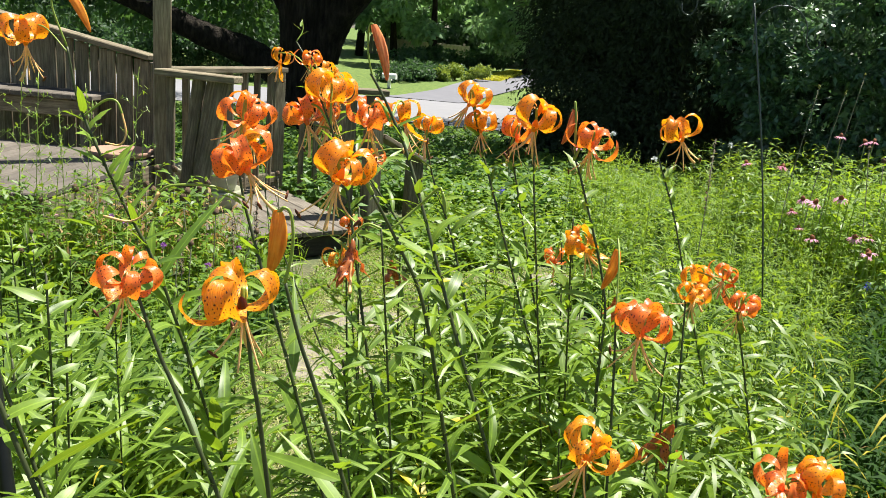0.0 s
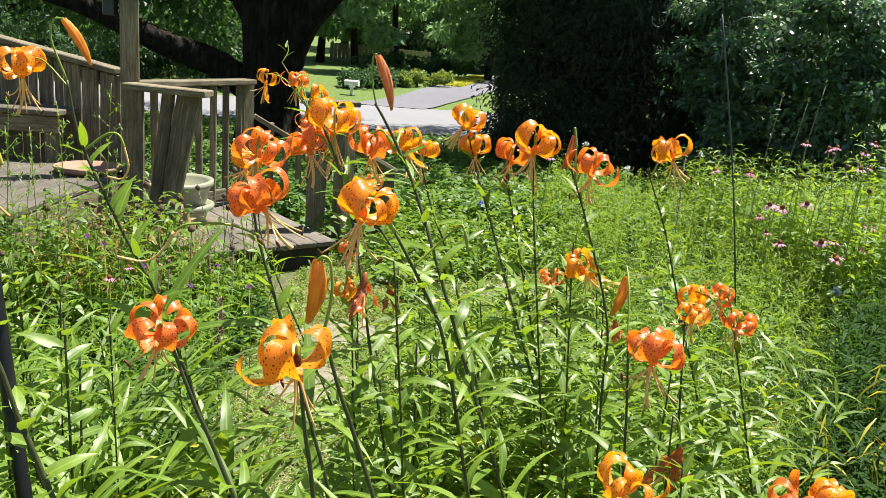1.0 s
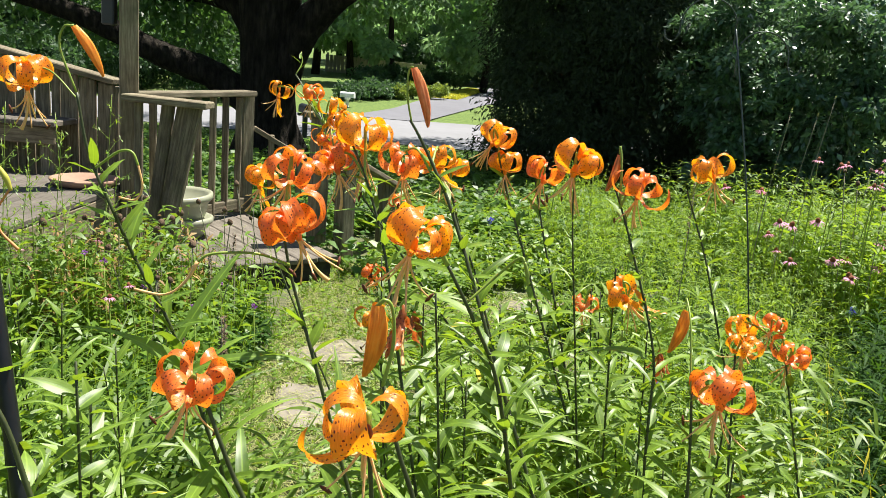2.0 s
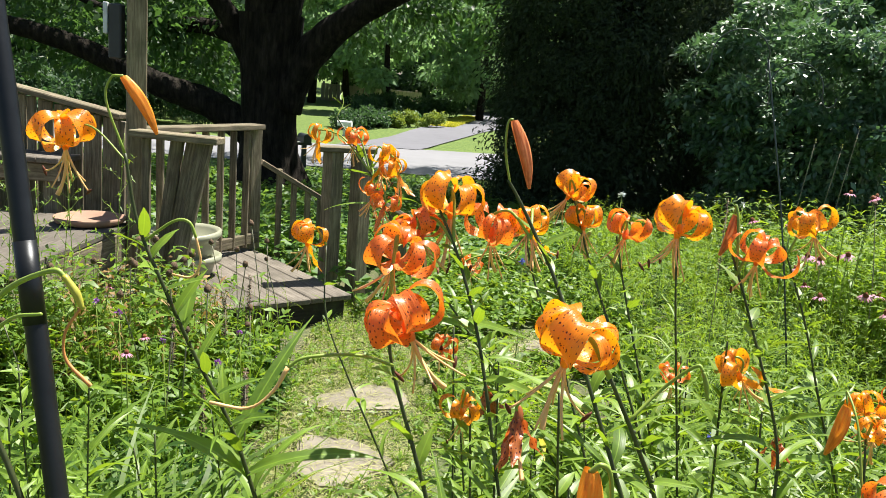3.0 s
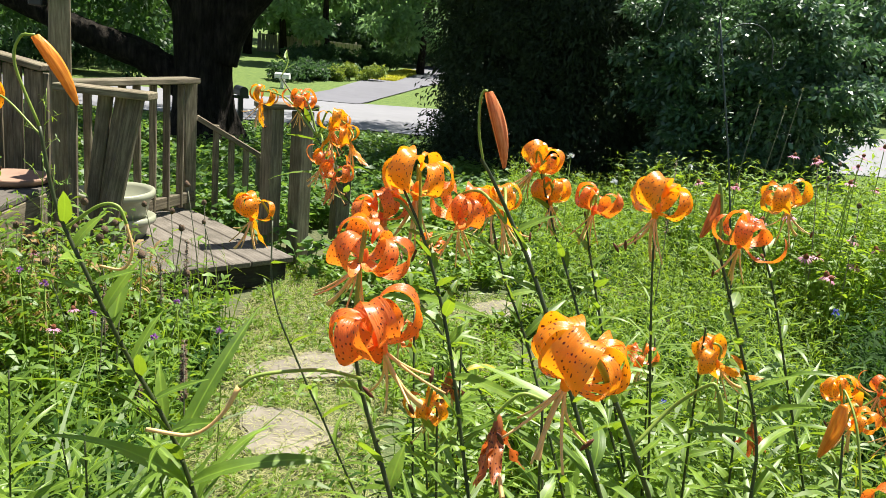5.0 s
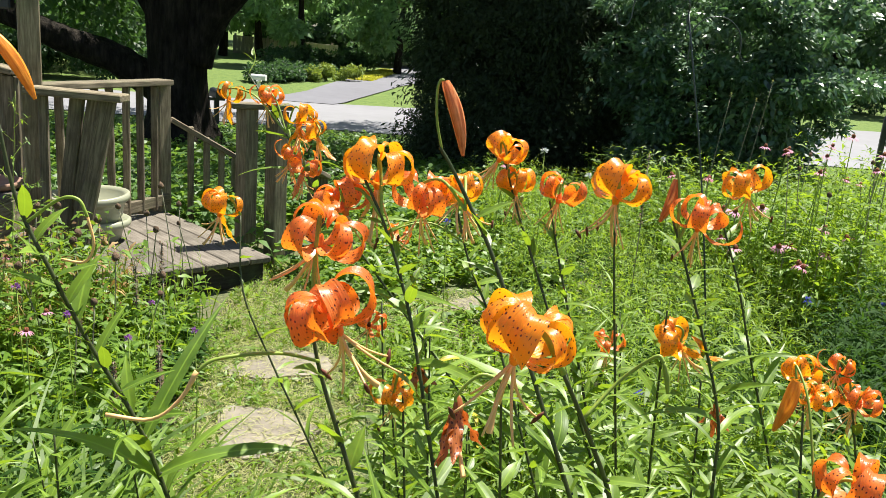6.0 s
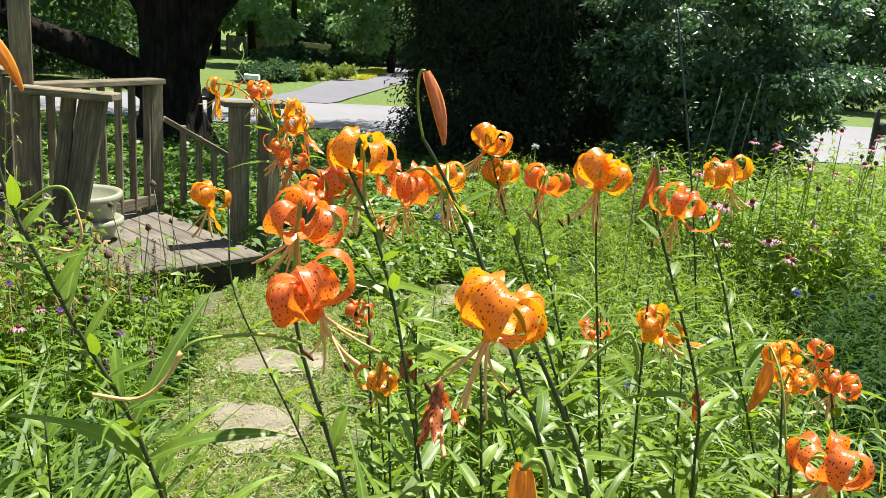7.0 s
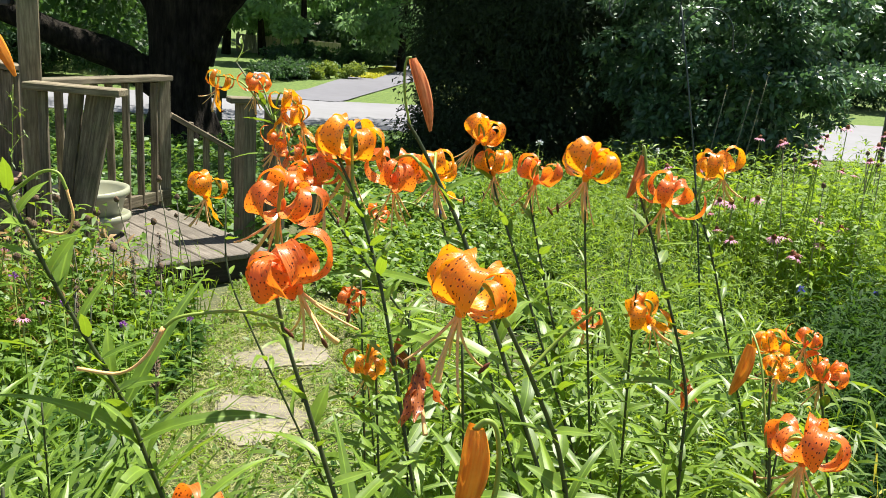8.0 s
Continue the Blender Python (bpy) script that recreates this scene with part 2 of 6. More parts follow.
M_YELLOW = leaf_material("yellow_groundcover", (0.42, 0.42, 0.03), (0.62, 0.58, 0.05), (0.6, 0.6, 0.05), 0.3, 0.6)


def bark_material():
    """Dark furrowed bark with long ridges and grey-brown lichen."""
    m, nt, b, out = material("bark")
    ridge = noise_of(nt, coords(nt, "Object", (11, 11, 2.2)), 1.6, 6.0, 0.65)
    patch = noise_of(nt, coords(nt), 3.5, 4.0)
    col = ramp(nt, ridge, [(0.35, (0.008, 0.006, 0.005)), (0.52, (0.026, 0.021, 0.016)), (0.72, (0.058, 0.048, 0.036))])
    col = mix(nt, 1.0, col, ramp(nt, patch, [(0.35, (0.55, 0.56, 0.5)), (0.65, (1, 1, 1))]), "MULTIPLY")
    nt.links.new(col, b.inputs["Base Color"])
    b.inputs["Roughness"].default_value = 0.95
    b.inputs["Specular IOR Level"].default_value = 0.2
    bump(nt, b, ridge, 1.0, 0.05)
    return m


M_BARK = bark_material()
M_WOOD = wood_material("weathered_wood", (0.31, 0.265, 0.18), (0.15, 0.122, 0.078), 0.3)
M_WOOD_POST = wood_material("weathered_post", (0.36, 0.305, 0.20), (0.195, 0.16, 0.10), 0.3)
# near-black wood: the shadow below the landing edge is put into its colour
M_SHADED_WOOD = wood_material("shade_dark_wood", (0.035, 0.029, 0.021), (0.016, 0.013, 0.010), 0.4)
M_DECK = wood_material("deck_board", (0.19, 0.168, 0.14), (0.125, 0.108, 0.088))
M_CREAM = plain("cream_glaze", (0.31, 0.32, 0.225), 0.35, 0, 14, 0.12, 0.05)
M_TERRACOTTA = plain("terracotta", (0.30, 0.18, 0.12), 0.8, 0, 25, 0.2)
M_METAL = plain("black_steel", (0.022, 0.024, 0.026), 0.38, 0.6, 60, 0.4, 0.1)
M_HOOK = plain("dark_green_steel", (0.06, 0.075, 0.068), 0.32, 0.5, 60, 0.4, 0.1)
M_PLASTIC = plain("dark_box", (0.03, 0.032, 0.035), 0.5)
M_SILVER = plain("pale_strip", (0.55, 0.58, 0.6), 0.4, 0.2)
M_STONE = plain("flagstone", (0.205, 0.18, 0.14), 0.9, 0, 9, 0.5, 0.35)
M_ROAD = plain("pale_asphalt", (0.20, 0.20, 0.21), 0.9, 0, 3.0, 0.12, 0.3)
M_DRIVE = plain("driveway_asphalt", (0.14, 0.14, 0.155), 0.9, 0, 3.0, 0.15, 0.3)
M_KERB = plain("kerb_concrete", (0.42, 0.41, 0.38), 0.9, 0, 8, 0.15)
M_FENCE = plain("fence_board", (0.32, 0.29, 0.22), 0.9, 0, 9, 0.2)
M_WHITE = plain("white_paint", (0.78, 0.78, 0.76), 0.5, 0, 8, 0.06)
M_CONE_PETAL = leaf_material("coneflower_petal", (0.62, 0.22, 0.36), (0.78, 0.40, 0.55), (0.8, 0.3, 0.45), 0.35, 0.6, True, 40)
M_CONE = plain("coneflower_cone", (0.22, 0.07, 0.02), 0.8, 0, 220, 0.6, 0.8)
M_SEED = plain("dry_seed_head", (0.12, 0.075, 0.042), 0.9, 0, 260, 0.5, 0.9)
M_PURPLE = leaf_material("purple_floret", (0.24, 0.08, 0.34), (0.40, 0.17, 0.50), (0.5, 0.2, 0.6), 0.3, 0.6)
M_BLUE = leaf_material("blue_floret", (0.12, 0.14, 0.62), (0.22, 0.26, 0.78), (0.3, 0.3, 0.8), 0.3, 0.6)
M_STALK = plain("dry_stalk", (0.26, 0.24, 0.16), 0.8, 0, 60, 0.3)


# ---- mesh tools ----
def grid_mesh(name, verts, quads, mats, index=None, uv=None, smooth=True):
    """A mesh from arrays of places and four-cornered faces."""
    me = bpy.data.meshes.new(name)
    verts, quads = np.asarray(verts, np.float32), np.asarray(quads, np.int32)
    n = len(quads)
    me.vertices.add(len(verts))
    me.vertices.foreach_set("co", verts.ravel())
    me.loops.add(n * 4)
    me.loops.foreach_set("vertex_index", quads.ravel())
    me.polygons.add(n)
    me.polygons.foreach_set("loop_start", np.arange(0, n * 4, 4, dtype=np.int32))
    me.polygons.foreach_set("use_smooth", np.full(n, smooth))
    for m in mats if isinstance(mats, (list, tuple)) else [mats]:
        me.materials.append(m)
    if index is not None:
        me.polygons.foreach_set("material_index", np.asarray(index, np.int32))
    if uv is not None:
        layer = me.uv_layers.new(name="UVMap")
        layer.data.foreach_set("uv", np.asarray(uv, np.float32)[quads.ravel()].ravel())
    me.update(calc_edges=True)
    me.validate()
    return me


def bm_mesh(name, bm, mat):
    me = bpy.data.meshes.new(name)
    bm.to_mesh(me)
    bm.free()
    for m in mat if isinstance(mat, (list, tuple)) else [mat]:
        me.materials.append(m)
    return me


def part(name, data, parent, label="", m=None):
    """Links a mesh as one part under a thing or under another part."""
    ob = new(name, data)
    ob.parent = parent
    if m is not None:
        ob.matrix_basis = m
    if label:
        ob["label"] = label
    return ob


def unit(v):
    return v / np.maximum(np.linalg.norm(v, axis=-1, keepdims=True), 1e-9)


def blades(base, way, length, width, bend=0.3, segs=3, roll=None, wide_at=0.45, base_width=0.25, fold=0.0):
    """Many leaves as strips: each starts at base, runs along way and sinks by bend. Returns places and faces."""
    base, way = np.asarray(base, float), unit(np.asarray(way, float))
    n = len(base)
    length, width, bend = (np.broadcast_to(np.asarray(v, float), (n,)) for v in (length, width, bend))
    side = np.cross(way, np.array([0, 0, 1.0])) + 1e-4
    side = unit(side)
    if roll is not None:
        up = np.cross(side, way)
        side = side * np.cos(roll)[:, None] + up * np.sin(roll)[:, None]
    up = np.cross(side, way)
    if segs == 1:
        tip = base + way * length[:, None]
        tip[:, 2] -= bend * length
        mid = base + way * (length * wide_at)[:, None]
        mid[:, 2] -= bend * length * wide_at ** 2
        half = 0.5 * width[:, None] * side
        v = np.stack([base, mid - half, tip, mid + half], 1).reshape(-1, 3)
        return v, np.arange(n * 4).reshape(n, 4)
    s = np.linspace(0, 1, segs + 1)
    prof = np.where(s < wide_at, base_width + (1 - base_width) * np.sin(np.clip(s / wide_at, 0, 1) * math.pi / 2),
                    np.cos(np.clip((s - wide_at) / (1 - wide_at), 0, 1) * math.pi / 2) ** 0.8)
    prof = np.maximum(prof, 0.03)
    p = base[:, None] + way[:, None] * (s[None, :, None] * length[:, None, None])
    p[..., 2] -= (s[None] ** 2) * (bend * length)[:, None]
    half = 0.5 * width[:, None, None] * prof[None, :, None] * side[:, None]
    lift = fold * np.linalg.norm(half, axis=-1, keepdims=True) * up[:, None]
    v = np.stack([p - half + lift, p + half + lift], 2).reshape(-1, 3)
    i = (np.arange(n) * (segs + 1) * 2)[:, None] + (np.arange(segs) * 2)[None]
    q = np.stack([i, i + 1, i + 3, i + 2], -1).reshape(-1, 4)
    return v, q


def joined(pieces):
    vs, qs, off = [], [], 0
    for v, q in pieces:
        vs.append(v)
        qs.append(q + off)
        off += len(v)
    return np.concatenate(vs), np.concatenate(qs)


def curve_through(points, steps=6):
    """A smooth line through the points (Catmull-Rom)."""
    p = np.asarray(points, float)
    p = np.vstack([2 * p[0] - p[1], p, 2 * p[-1] - p[-2]])
    res = []
    for k in range(1, len(p) - 2):
        for t in np.linspace(0, 1, steps, endpoint=False):
            a, b, c, d = p[k - 1:k + 3]
            res.append(0.5 * (2 * b + (c - a) * t + (2 * a - 5 * b + 4 * c - d) * t ** 2 + (3 * b - a - 3 * c + d) * t ** 3))
    res.append(p[-2])
    return np.array(res)


def tube(points, radii, sides=8, rough=0.0, close=True):
    """A round stem, limb or rod along points. Returns places and faces."""
    p = np.asarray(points, float)
    n = len(p)
    radii = np.interp(np.linspace(0, 1, n), np.linspace(0, 1, len(np.atleast_1d(radii))), np.atleast_1d(radii))
    tan = unit(np.gradient(p, axis=0))
    ref = np.array([0.31, 0.17, 0.93]) if abs(tan[0][2]) < 0.8 else np.array([0.9, 0.3, 0.1])
    a = np.linspace(0, 2 * math.pi, sides, endpoint=False)
    rings = []
    for k in range(n):
        e1 = unit(np.cross(tan[k], ref))
        e2 = np.cross(tan[k], e1)
        r = radii[k] * (1 + rough * (rng.random(sides) - 0.5))
        rings.append(p[k] + (np.cos(a) * r)[:, None] * e1 + (np.sin(a) * r)[:, None] * e2)
    v = np.concatenate(rings)
    q = []
    for k in range(n - 1):
        for j in range(sides):
            j2 = (j + 1) % sides
            q.append((k * sides + j, k * sides + j2, (k + 1) * sides + j2, (k + 1) * sides + j))
    if close:
        for end, flip in ((0, True), (n - 1, False)):
            o = end * sides
            for j in range(1, sides - 2, 2):
                f = (o, o + j, o + j + 1, o + j + 2)
                q.append(f[::-1] if flip else f)
    return v, np.array(q)


def box_bm(size, bevel=0.004):
    """A board or post centred on the origin, with eased edges."""
    bm = bmesh.new()
    bmesh.ops.create_cube(bm, size=1)
    bmesh.ops.scale(bm, vec=size, verts=bm.verts)
    if bevel:
        bmesh.ops.bevel(bm, geom=bm.edges[:], offset=bevel, segments=1, affect="EDGES")
    return bm


_boards = {}


def board_mesh(size, mat, bevel=0.005):
    key = (tuple(round(s, 3) for s in size), mat.name)
    if key not in _boards:
        _boards[key] = bm_mesh("board", box_bm(size, bevel), mat)
    return _boards[key]


def beam(name, a, b, wide, deep, mat, parent, label="", turn=0.0, bevel=0.006):
    """A straight timber from a to b, its length along its local x axis."""
    a, b = Vector(a), Vector(b)
    d = b - a
    x = d.normalized()
    ref = Vector((0, 0, 1)) if abs(x.z) < 0.9 else Vector((math.cos(turn), math.sin(turn), 0))
    y = ref.cross(x).normalized()
    z = x.cross(y)
    m = Matrix((x, y, z)).transposed().to_4x4()
    m.translation = (a + b) / 2
    if parent is not None:
        m = parent.matrix_basis.inverted() @ m
    return part(name, board_mesh((d.length, wide, deep), mat, bevel), parent, label, m)


def thing(name, at, label, category, group="", kind=""):
    ob = new(name)
    ob.location = at
    ob.empty_display_size = 0.05
    ob.matrix_basis = Matrix.Translation(at)
    return tagged(ob, label, category, group, kind)


def single(name, data, label, category, group="", kind=""):
    return tagged(new(name, data), label, category, group, kind)


# ---- ground, road, drive ----
def land(x, y):
    """Height of the ground: level garden, a dip to the road, a rise beyond it."""
    x, y = np.asarray(x, float), np.asarray(y, float)
    t = np.clip((y - 6.5) / 10.5, 0, 1)
    z = -0.55 * t * t * (3 - 2 * t)
    z = z + np.clip(y - 27.0, 0, 5) * 0.073 + np.clip(y - 32.0, 0, 60) * 0.021
    z = z + np.clip(-x - 3, 0, 30) * np.clip((y - 30) / 20, 0, 1) * 0.03
    return z


xs = np.unique(np.concatenate([np.linspace(-300, -30, 20), np.linspace(-30, 30, 101), np.linspace(30, 300, 20)]))
ys = np.unique(np.concatenate([np.linspace(-200, -6, 16), np.linspace(-6, 60, 133), np.linspace(60, 500, 20)]))
gx, gy = np.meshgrid(xs, ys)
gz = land(gx, gy) + 0.02 * np.sin(gx * 2.1 + 1.3 * np.sin(gy * 1.7)) * (np.abs(gy - 23) > 6) * (gy < 17)
gi = np.arange(len(ys) * len(xs)).reshape(len(ys), len(xs))
gq = np.stack([gi[:-1, :-1], gi[:-1, 1:], gi[1:, 1:], gi[1:, :-1]], -1).reshape(-1, 4)
single("ground", grid_mesh("ground", np.stack([gx, gy, gz], -1).reshape(-1, 3), gq, M_GROUND),
       "grassy garden soil sloping gently down to a road", "ground", kind="structure")


def strip(name, left, right, lift, mat, label, category):
    """A paved band between two lines of (x, y), laid on the land."""
    l, r = np.asarray(left, float), np.asarray(right, float)
    k = 6
    pts = np.stack([l + (r - l) * t for t in np.linspace(0, 1, k)], 1)
    z = land(pts[..., 0], pts[..., 1]) + lift
    v = np.concatenate([pts, z[..., None]], -1).reshape(-1, 3)
    i = np.arange(len(l) * k).reshape(len(l), k)
    q = np.stack([i[:-1, :-1], i[:-1, 1:], i[1:, 1:], i[1:, :-1]], -1).reshape(-1, 4)
    return single(name, grid_mesh(name, v, q, mat), label, category, kind="structure")


rx = np.linspace(-120, 120, 61)
near_y, far_y = 18.5 + 0.0 * rx, np.interp(rx, (-60, -8, -3.4, -1, 16, 60), (24.6, 25.0, 25.8, 26.6, 29.5, 33))
strip("road", np.stack([rx, near_y], -1)[::-1], np.stack([rx, far_y], -1)[::-1], 0.02, M_ROAD, "pale sunlit asphalt street with tree shadows", "road")
dy = np.linspace(25.7, 62, 34)
dl = np.stack([np.interp(dy, (25.7, 29, 33, 45, 62), (-5.2, -3.9, -3.1, -1.7, 0.5)), dy], -1)
dr = np.stack([np.interp(dy, (25.7, 27.5, 31, 35, 45, 62), (-2.6, -2.2, -1.1, -0.1, 1.9, 4.5)), dy], -1)
strip("driveway", dr, dl, 0.035, M_DRIVE, "grey asphalt driveway climbing from the street", "driveway")


# ---- deck, steps and rails ----
def planks(parent, origin, along, across, n, length, width, z, mat, thick=0.035):
    """Floor boards laid side by side, each one an object."""
    o, a, c = Vector((*origin, 0)), Vector((*along, 0)).normalized(), Vector((*across, 0)).normalized()
    for k in range(n):
        s = o + c * (width * (k + 0.5))
        e = random.uniform(-0.006, 0.006)
        beam("plank", (*(s - a * 0.0).xy, z - thick / 2 + e * 0.3), (*(s + a * (length + e)).xy, z - thick / 2 + e * 0.3), width - 0.005, thick, mat, parent)


U, V = Vector((-0.67, 0.742)), Vector((-0.742, -0.67))
C0 = Vector((-0.68, 4.74))
landing = thing("deck_landing", (-1.3, 5.1, 0), "low weathered grey wooden landing at the garden path", "deck", kind="structure")
planks(landing, C0, U, V, 10, 1.46, 0.14, 0.17, M_DECK)
c1, c2, c3 = C0 + U * 1.44, C0 + V * 1.38, C0 + U * 1.44 + V * 1.38
# fascia colour carries the deep shade under the overhanging boards
beam("fascia", (*(C0 + U * 0.05 + V * 0.03), 0.066), (*(c2 + U * 0.05), 0.066), 0.03, 0.135, M_SHADED_WOOD, landing, "fascia board coloured near black as shade under the boards")
beam("fascia", (*(C0 + U * 0.055 + V * 0.035), 0.066), (*(c1 + V * 0.035), 0.066), 0.03, 0.135, M_SHADED_WOOD, landing)

platform = thing("deck_platform", (-2.6, 4.0, 0), "raised weathered grey wooden platform one step above the landing", "deck", kind="structure")
planks(platform, (-1.90, 3.20), (-0.06, 1), (-1, -0.06), 12, 1.46, 0.14, 0.53, M_DECK)
beam("fascia", (-1.92, 3.22, 0.40), (-2.0, 4.64, 0.40), 0.03, 0.19, M_WOOD, platform)
beam("fascia", (-1.94, 3.22, 0.40), (-3.5, 3.05, 0.40), 0.03, 0.19, M_WOOD, platform)
for x, y in ((-1.98, 3.3), (-2.1, 4.4), (-3.2, 3.2), (-3.3, 4.3)):
    beam("leg", (x, y, 0), (x, y, 0.495), 0.09, 0.09, M_WOOD, platform)
upper = thing("deck_step", (-3.0, 4.7, 0), "upper weathered wooden step above the platform", "deck", kind="structure")
planks(upper, (-2.49, 4.66), (-0.05, 1), (-1, -0.05), 9, 0.4, 0.14, 0.86, M_DECK)
beam("fascia", (-2.52, 4.72, 0.765), (-3.6, 4.66, 0.765), 0.03, 0.11, M_WOOD, upper)
for x, y in ((-2.6, 4.8), (-3.4, 4.8)):
    beam("leg", (x, y, 0.0), (x, y, 0.82), 0.09, 0.09, M_WOOD, upper)

tall = thing("tall_post", (-1.945, 4.52, 0), "tall square weathered timber post standing beside the deck", "post")
beam("post", (-1.945, 4.52, 0), (-1.93, 4.52, 3.3), 0.104, 0.104, M_WOOD_POST, tall, turn=0.5)
box = part("meter_box", bm_mesh("meter_box", box_bm((0.075, 0.06, 0.30), 0.008), M_PLASTIC), tall, "small dark box fixed to the post", pose(-0.10, -0.02, 1.62))
part("strip", bm_mesh("strip", box_bm((0.025, 0.03, 0.17), 0.004), M_SILVER), box, "pale metal strip", pose(-0.052, -0.02, 0.07))

# back rail between the tall post and the corner post
back = thing("deck_railing", (-1.6, 5.8, 0.17), "weathered wooden deck railing with square balusters", "railing", "deck railings")
A0, A1 = Vector((-2.0, 4.62)), Vector((-1.61, 5.80))
beam("corner_post", (-1.655, 5.80, 0.17), (-1.655, 5.80, 1.06), 0.098, 0.098, M_WOOD, back, turn=0.95)
beam("top_rail", (*A0, 1.07), (*(A1 - (A1 - A0) * 0.01), 1.075), 0.13, 0.038, M_WOOD, back)
beam("bottom_rail", (*A0, 0.26), (*A1, 0.26), 0.04, 0.08, M_WOOD, back)
for k in range(8):
    p = A0 + (A1 - A0) * ((k + 0.55) / 8.6)
    beam("baluster", (*p, 0.20), (*(p + Vector((random.uniform(-.008, .008), 0))), 1.05), 0.038, 0.045, M_WOOD, back, turn=0.2)

front = thing("deck_railing", (-1.6, 4.35, 0.17), "short sagging rail end on leaning weathered boards", "railing", "deck railings")
beam("top_rail", (-1.90, 4.40, 1.075), (-1.395, 4.385, 1.065), 0.14, 0.04, M_WOOD, front)
beam("leaning_board", (-1.768, 4.42, 0.17), (-1.655, 4.42, 1.05), 0.07, 0.045, M_WOOD, front, "leaning split board", turn=1.57)
beam("leaning_board", (-1.721, 4.435, 0.17), (-1.56, 4.43, 1.05), 0.085, 0.04, M_WOOD, front, turn=1.57)
beam("leaning_board", (-1.675, 4.40, 0.17), (-1.485, 4.39, 1.05), 0.085, 0.04, M_WOOD, front, turn=1.57)
beam("baluster", (-1.84, 4.42, 0.17), (-1.83, 4.41, 1.05), 0.04, 0.045, M_WOOD, front, turn=0.1)

newel = thing("newel_posts", (-0.8, 5.1, 0.0), "pair of thick weathered newel posts with a shared cap", "railing", "deck railings")
beam("post", (-0.905, 5.06, 0.17), (-0.905, 5.07, 1.0), 0.098, 0.098, M_WOOD, newel, turn=0.9)
beam("post", (-0.735, 5.14, 0.0), (-0.735, 5.14, 0.99), 0.106, 0.10, M_WOOD, newel, turn=0.9)
beam("cap", (-1.0, 5.02, 1.018), (-0.66, 5.18, 1.018), 0.13, 0.036, M_WOOD, newel)
stair = thing("stair_railing", (-1.2, 6.0, 0.0), "low sloping wooden stair rail with short balusters", "railing", "deck railings")
beam("hand_rail", (-1.60, 5.85, 0.815), (-1.06, 6.12, 0.47), 0.10, 0.038, M_WOOD, stair)
for f in (0.16, 0.36, 0.55, 0.74):
    x, y, z = -1.555 + 0.495 * f, 5.85 + 0.27 * f, 0.83 - 0.375 * f
    beam("baluster", (x, y, 0.02), (x, y, z), 0.04 if f != 0.74 else 0.11, 0.04, M_WOOD, stair, turn=0.5)
beam("hand_rail", (-0.70, 5.2, 0.72), (-0.52, 5.95, 0.47), 0.09, 0.036, M_WOOD, stair)
beam("post", (-0.57, 5.93, 0.0), (-0.57, 5.93, 0.50), 0.115, 0.115, M_WOOD, stair, turn=0.5)

# close-boarded rail climbing beside the upper steps
boards = thing("board_railing", (-2.9, 5.0, 0.5), "tall grey close-boarded stair railing with a sloping cap", "railing", "deck railings")
n = 25
for k in range(n):
    f = k / (n - 1)
    x, y = -3.85 + 1.58 * f, 5.16 - 0.22 * f
    top = 1.37 - 0.27 * f
    beam("board", (x, y, 0.3), (x + random.uniform(-.016, .016), y, top), 0.063, 0.022, M_WOOD, boards, turn=math.pi / 2 - 0.12)
beam("cap_rail", (-3.85, 5.13, 1.40), (-2.2, 4.91, 1.125), 0.12, 0.036, M_WOOD, boards)
beam("post", (-2.26, 4.98, 0.0), (-2.26, 4.98, 1.09), 0.09, 0.09, M_WOOD, boards)


def lathe(profile, sides=40):
    """A turned body from (radius, height) pairs."""
    a = np.linspace(0, 2 * math.pi, sides, endpoint=False)
    v = np.concatenate([np.stack([np.cos(a) * r, np.sin(a) * r, np.full(sides, z)], -1) for r, z in profile])
    q = [(k * sides + j, k * sides + (j + 1) % sides, (k + 1) * sides + (j + 1) % sides, (k + 1) * sides + j)
         for k in range(len(profile) - 1) for j in range(sides)]
    return v, np.array(q)


pot = thing("stacked_bowls", (-1.775, 4.86, 0.17), "two cream glazed garden bowls stacked on the landing", "planter")
v, q = lathe([(0.001, 0), (0.15, 0), (0.165, 0.02), (0.18, 0.075), (0.19, 0.09), (0.215, 0.095), (0.222, 0.105), (0.222, 0.13), (0.205, 0.138), (0.19, 0.124), (0.001, 0.118)])
part("lower_bowl", grid_mesh("lower_bowl", v, q, M_CREAM), pot)
v, q = lathe([(0.001, 0.122), (0.15, 0.124), (0.16, 0.15), (0.175, 0.215), (0.185, 0.235), (0.196, 0.242), (0.205, 0.255), (0.204, 0.284), (0.19, 0.289), (0.172, 0.27), (0.15, 0.21), (0.001, 0.19)])
part("upper_bowl", grid_mesh("upper_bowl", v * (1.12, 1.12, 1), q, M_CREAM), pot, m=pose(0, 0, 0, 2.5, -1.5, 0))
v, q = lathe([(0.001, 0), (0.17, 0), (0.20, 0.014), (0.215, 0.045), (0.205, 0.048), (0.185, 0.020), (0.001, 0.014)])
dish = single("saucer", grid_mesh("saucer", v, q, M_TERRACOTTA), "shallow pale terracotta plant saucer on the platform", "saucer")
dish.matrix_basis = pose(-2.17, 4.42, 0.532) @ Matrix.Scale(0.92, 4)

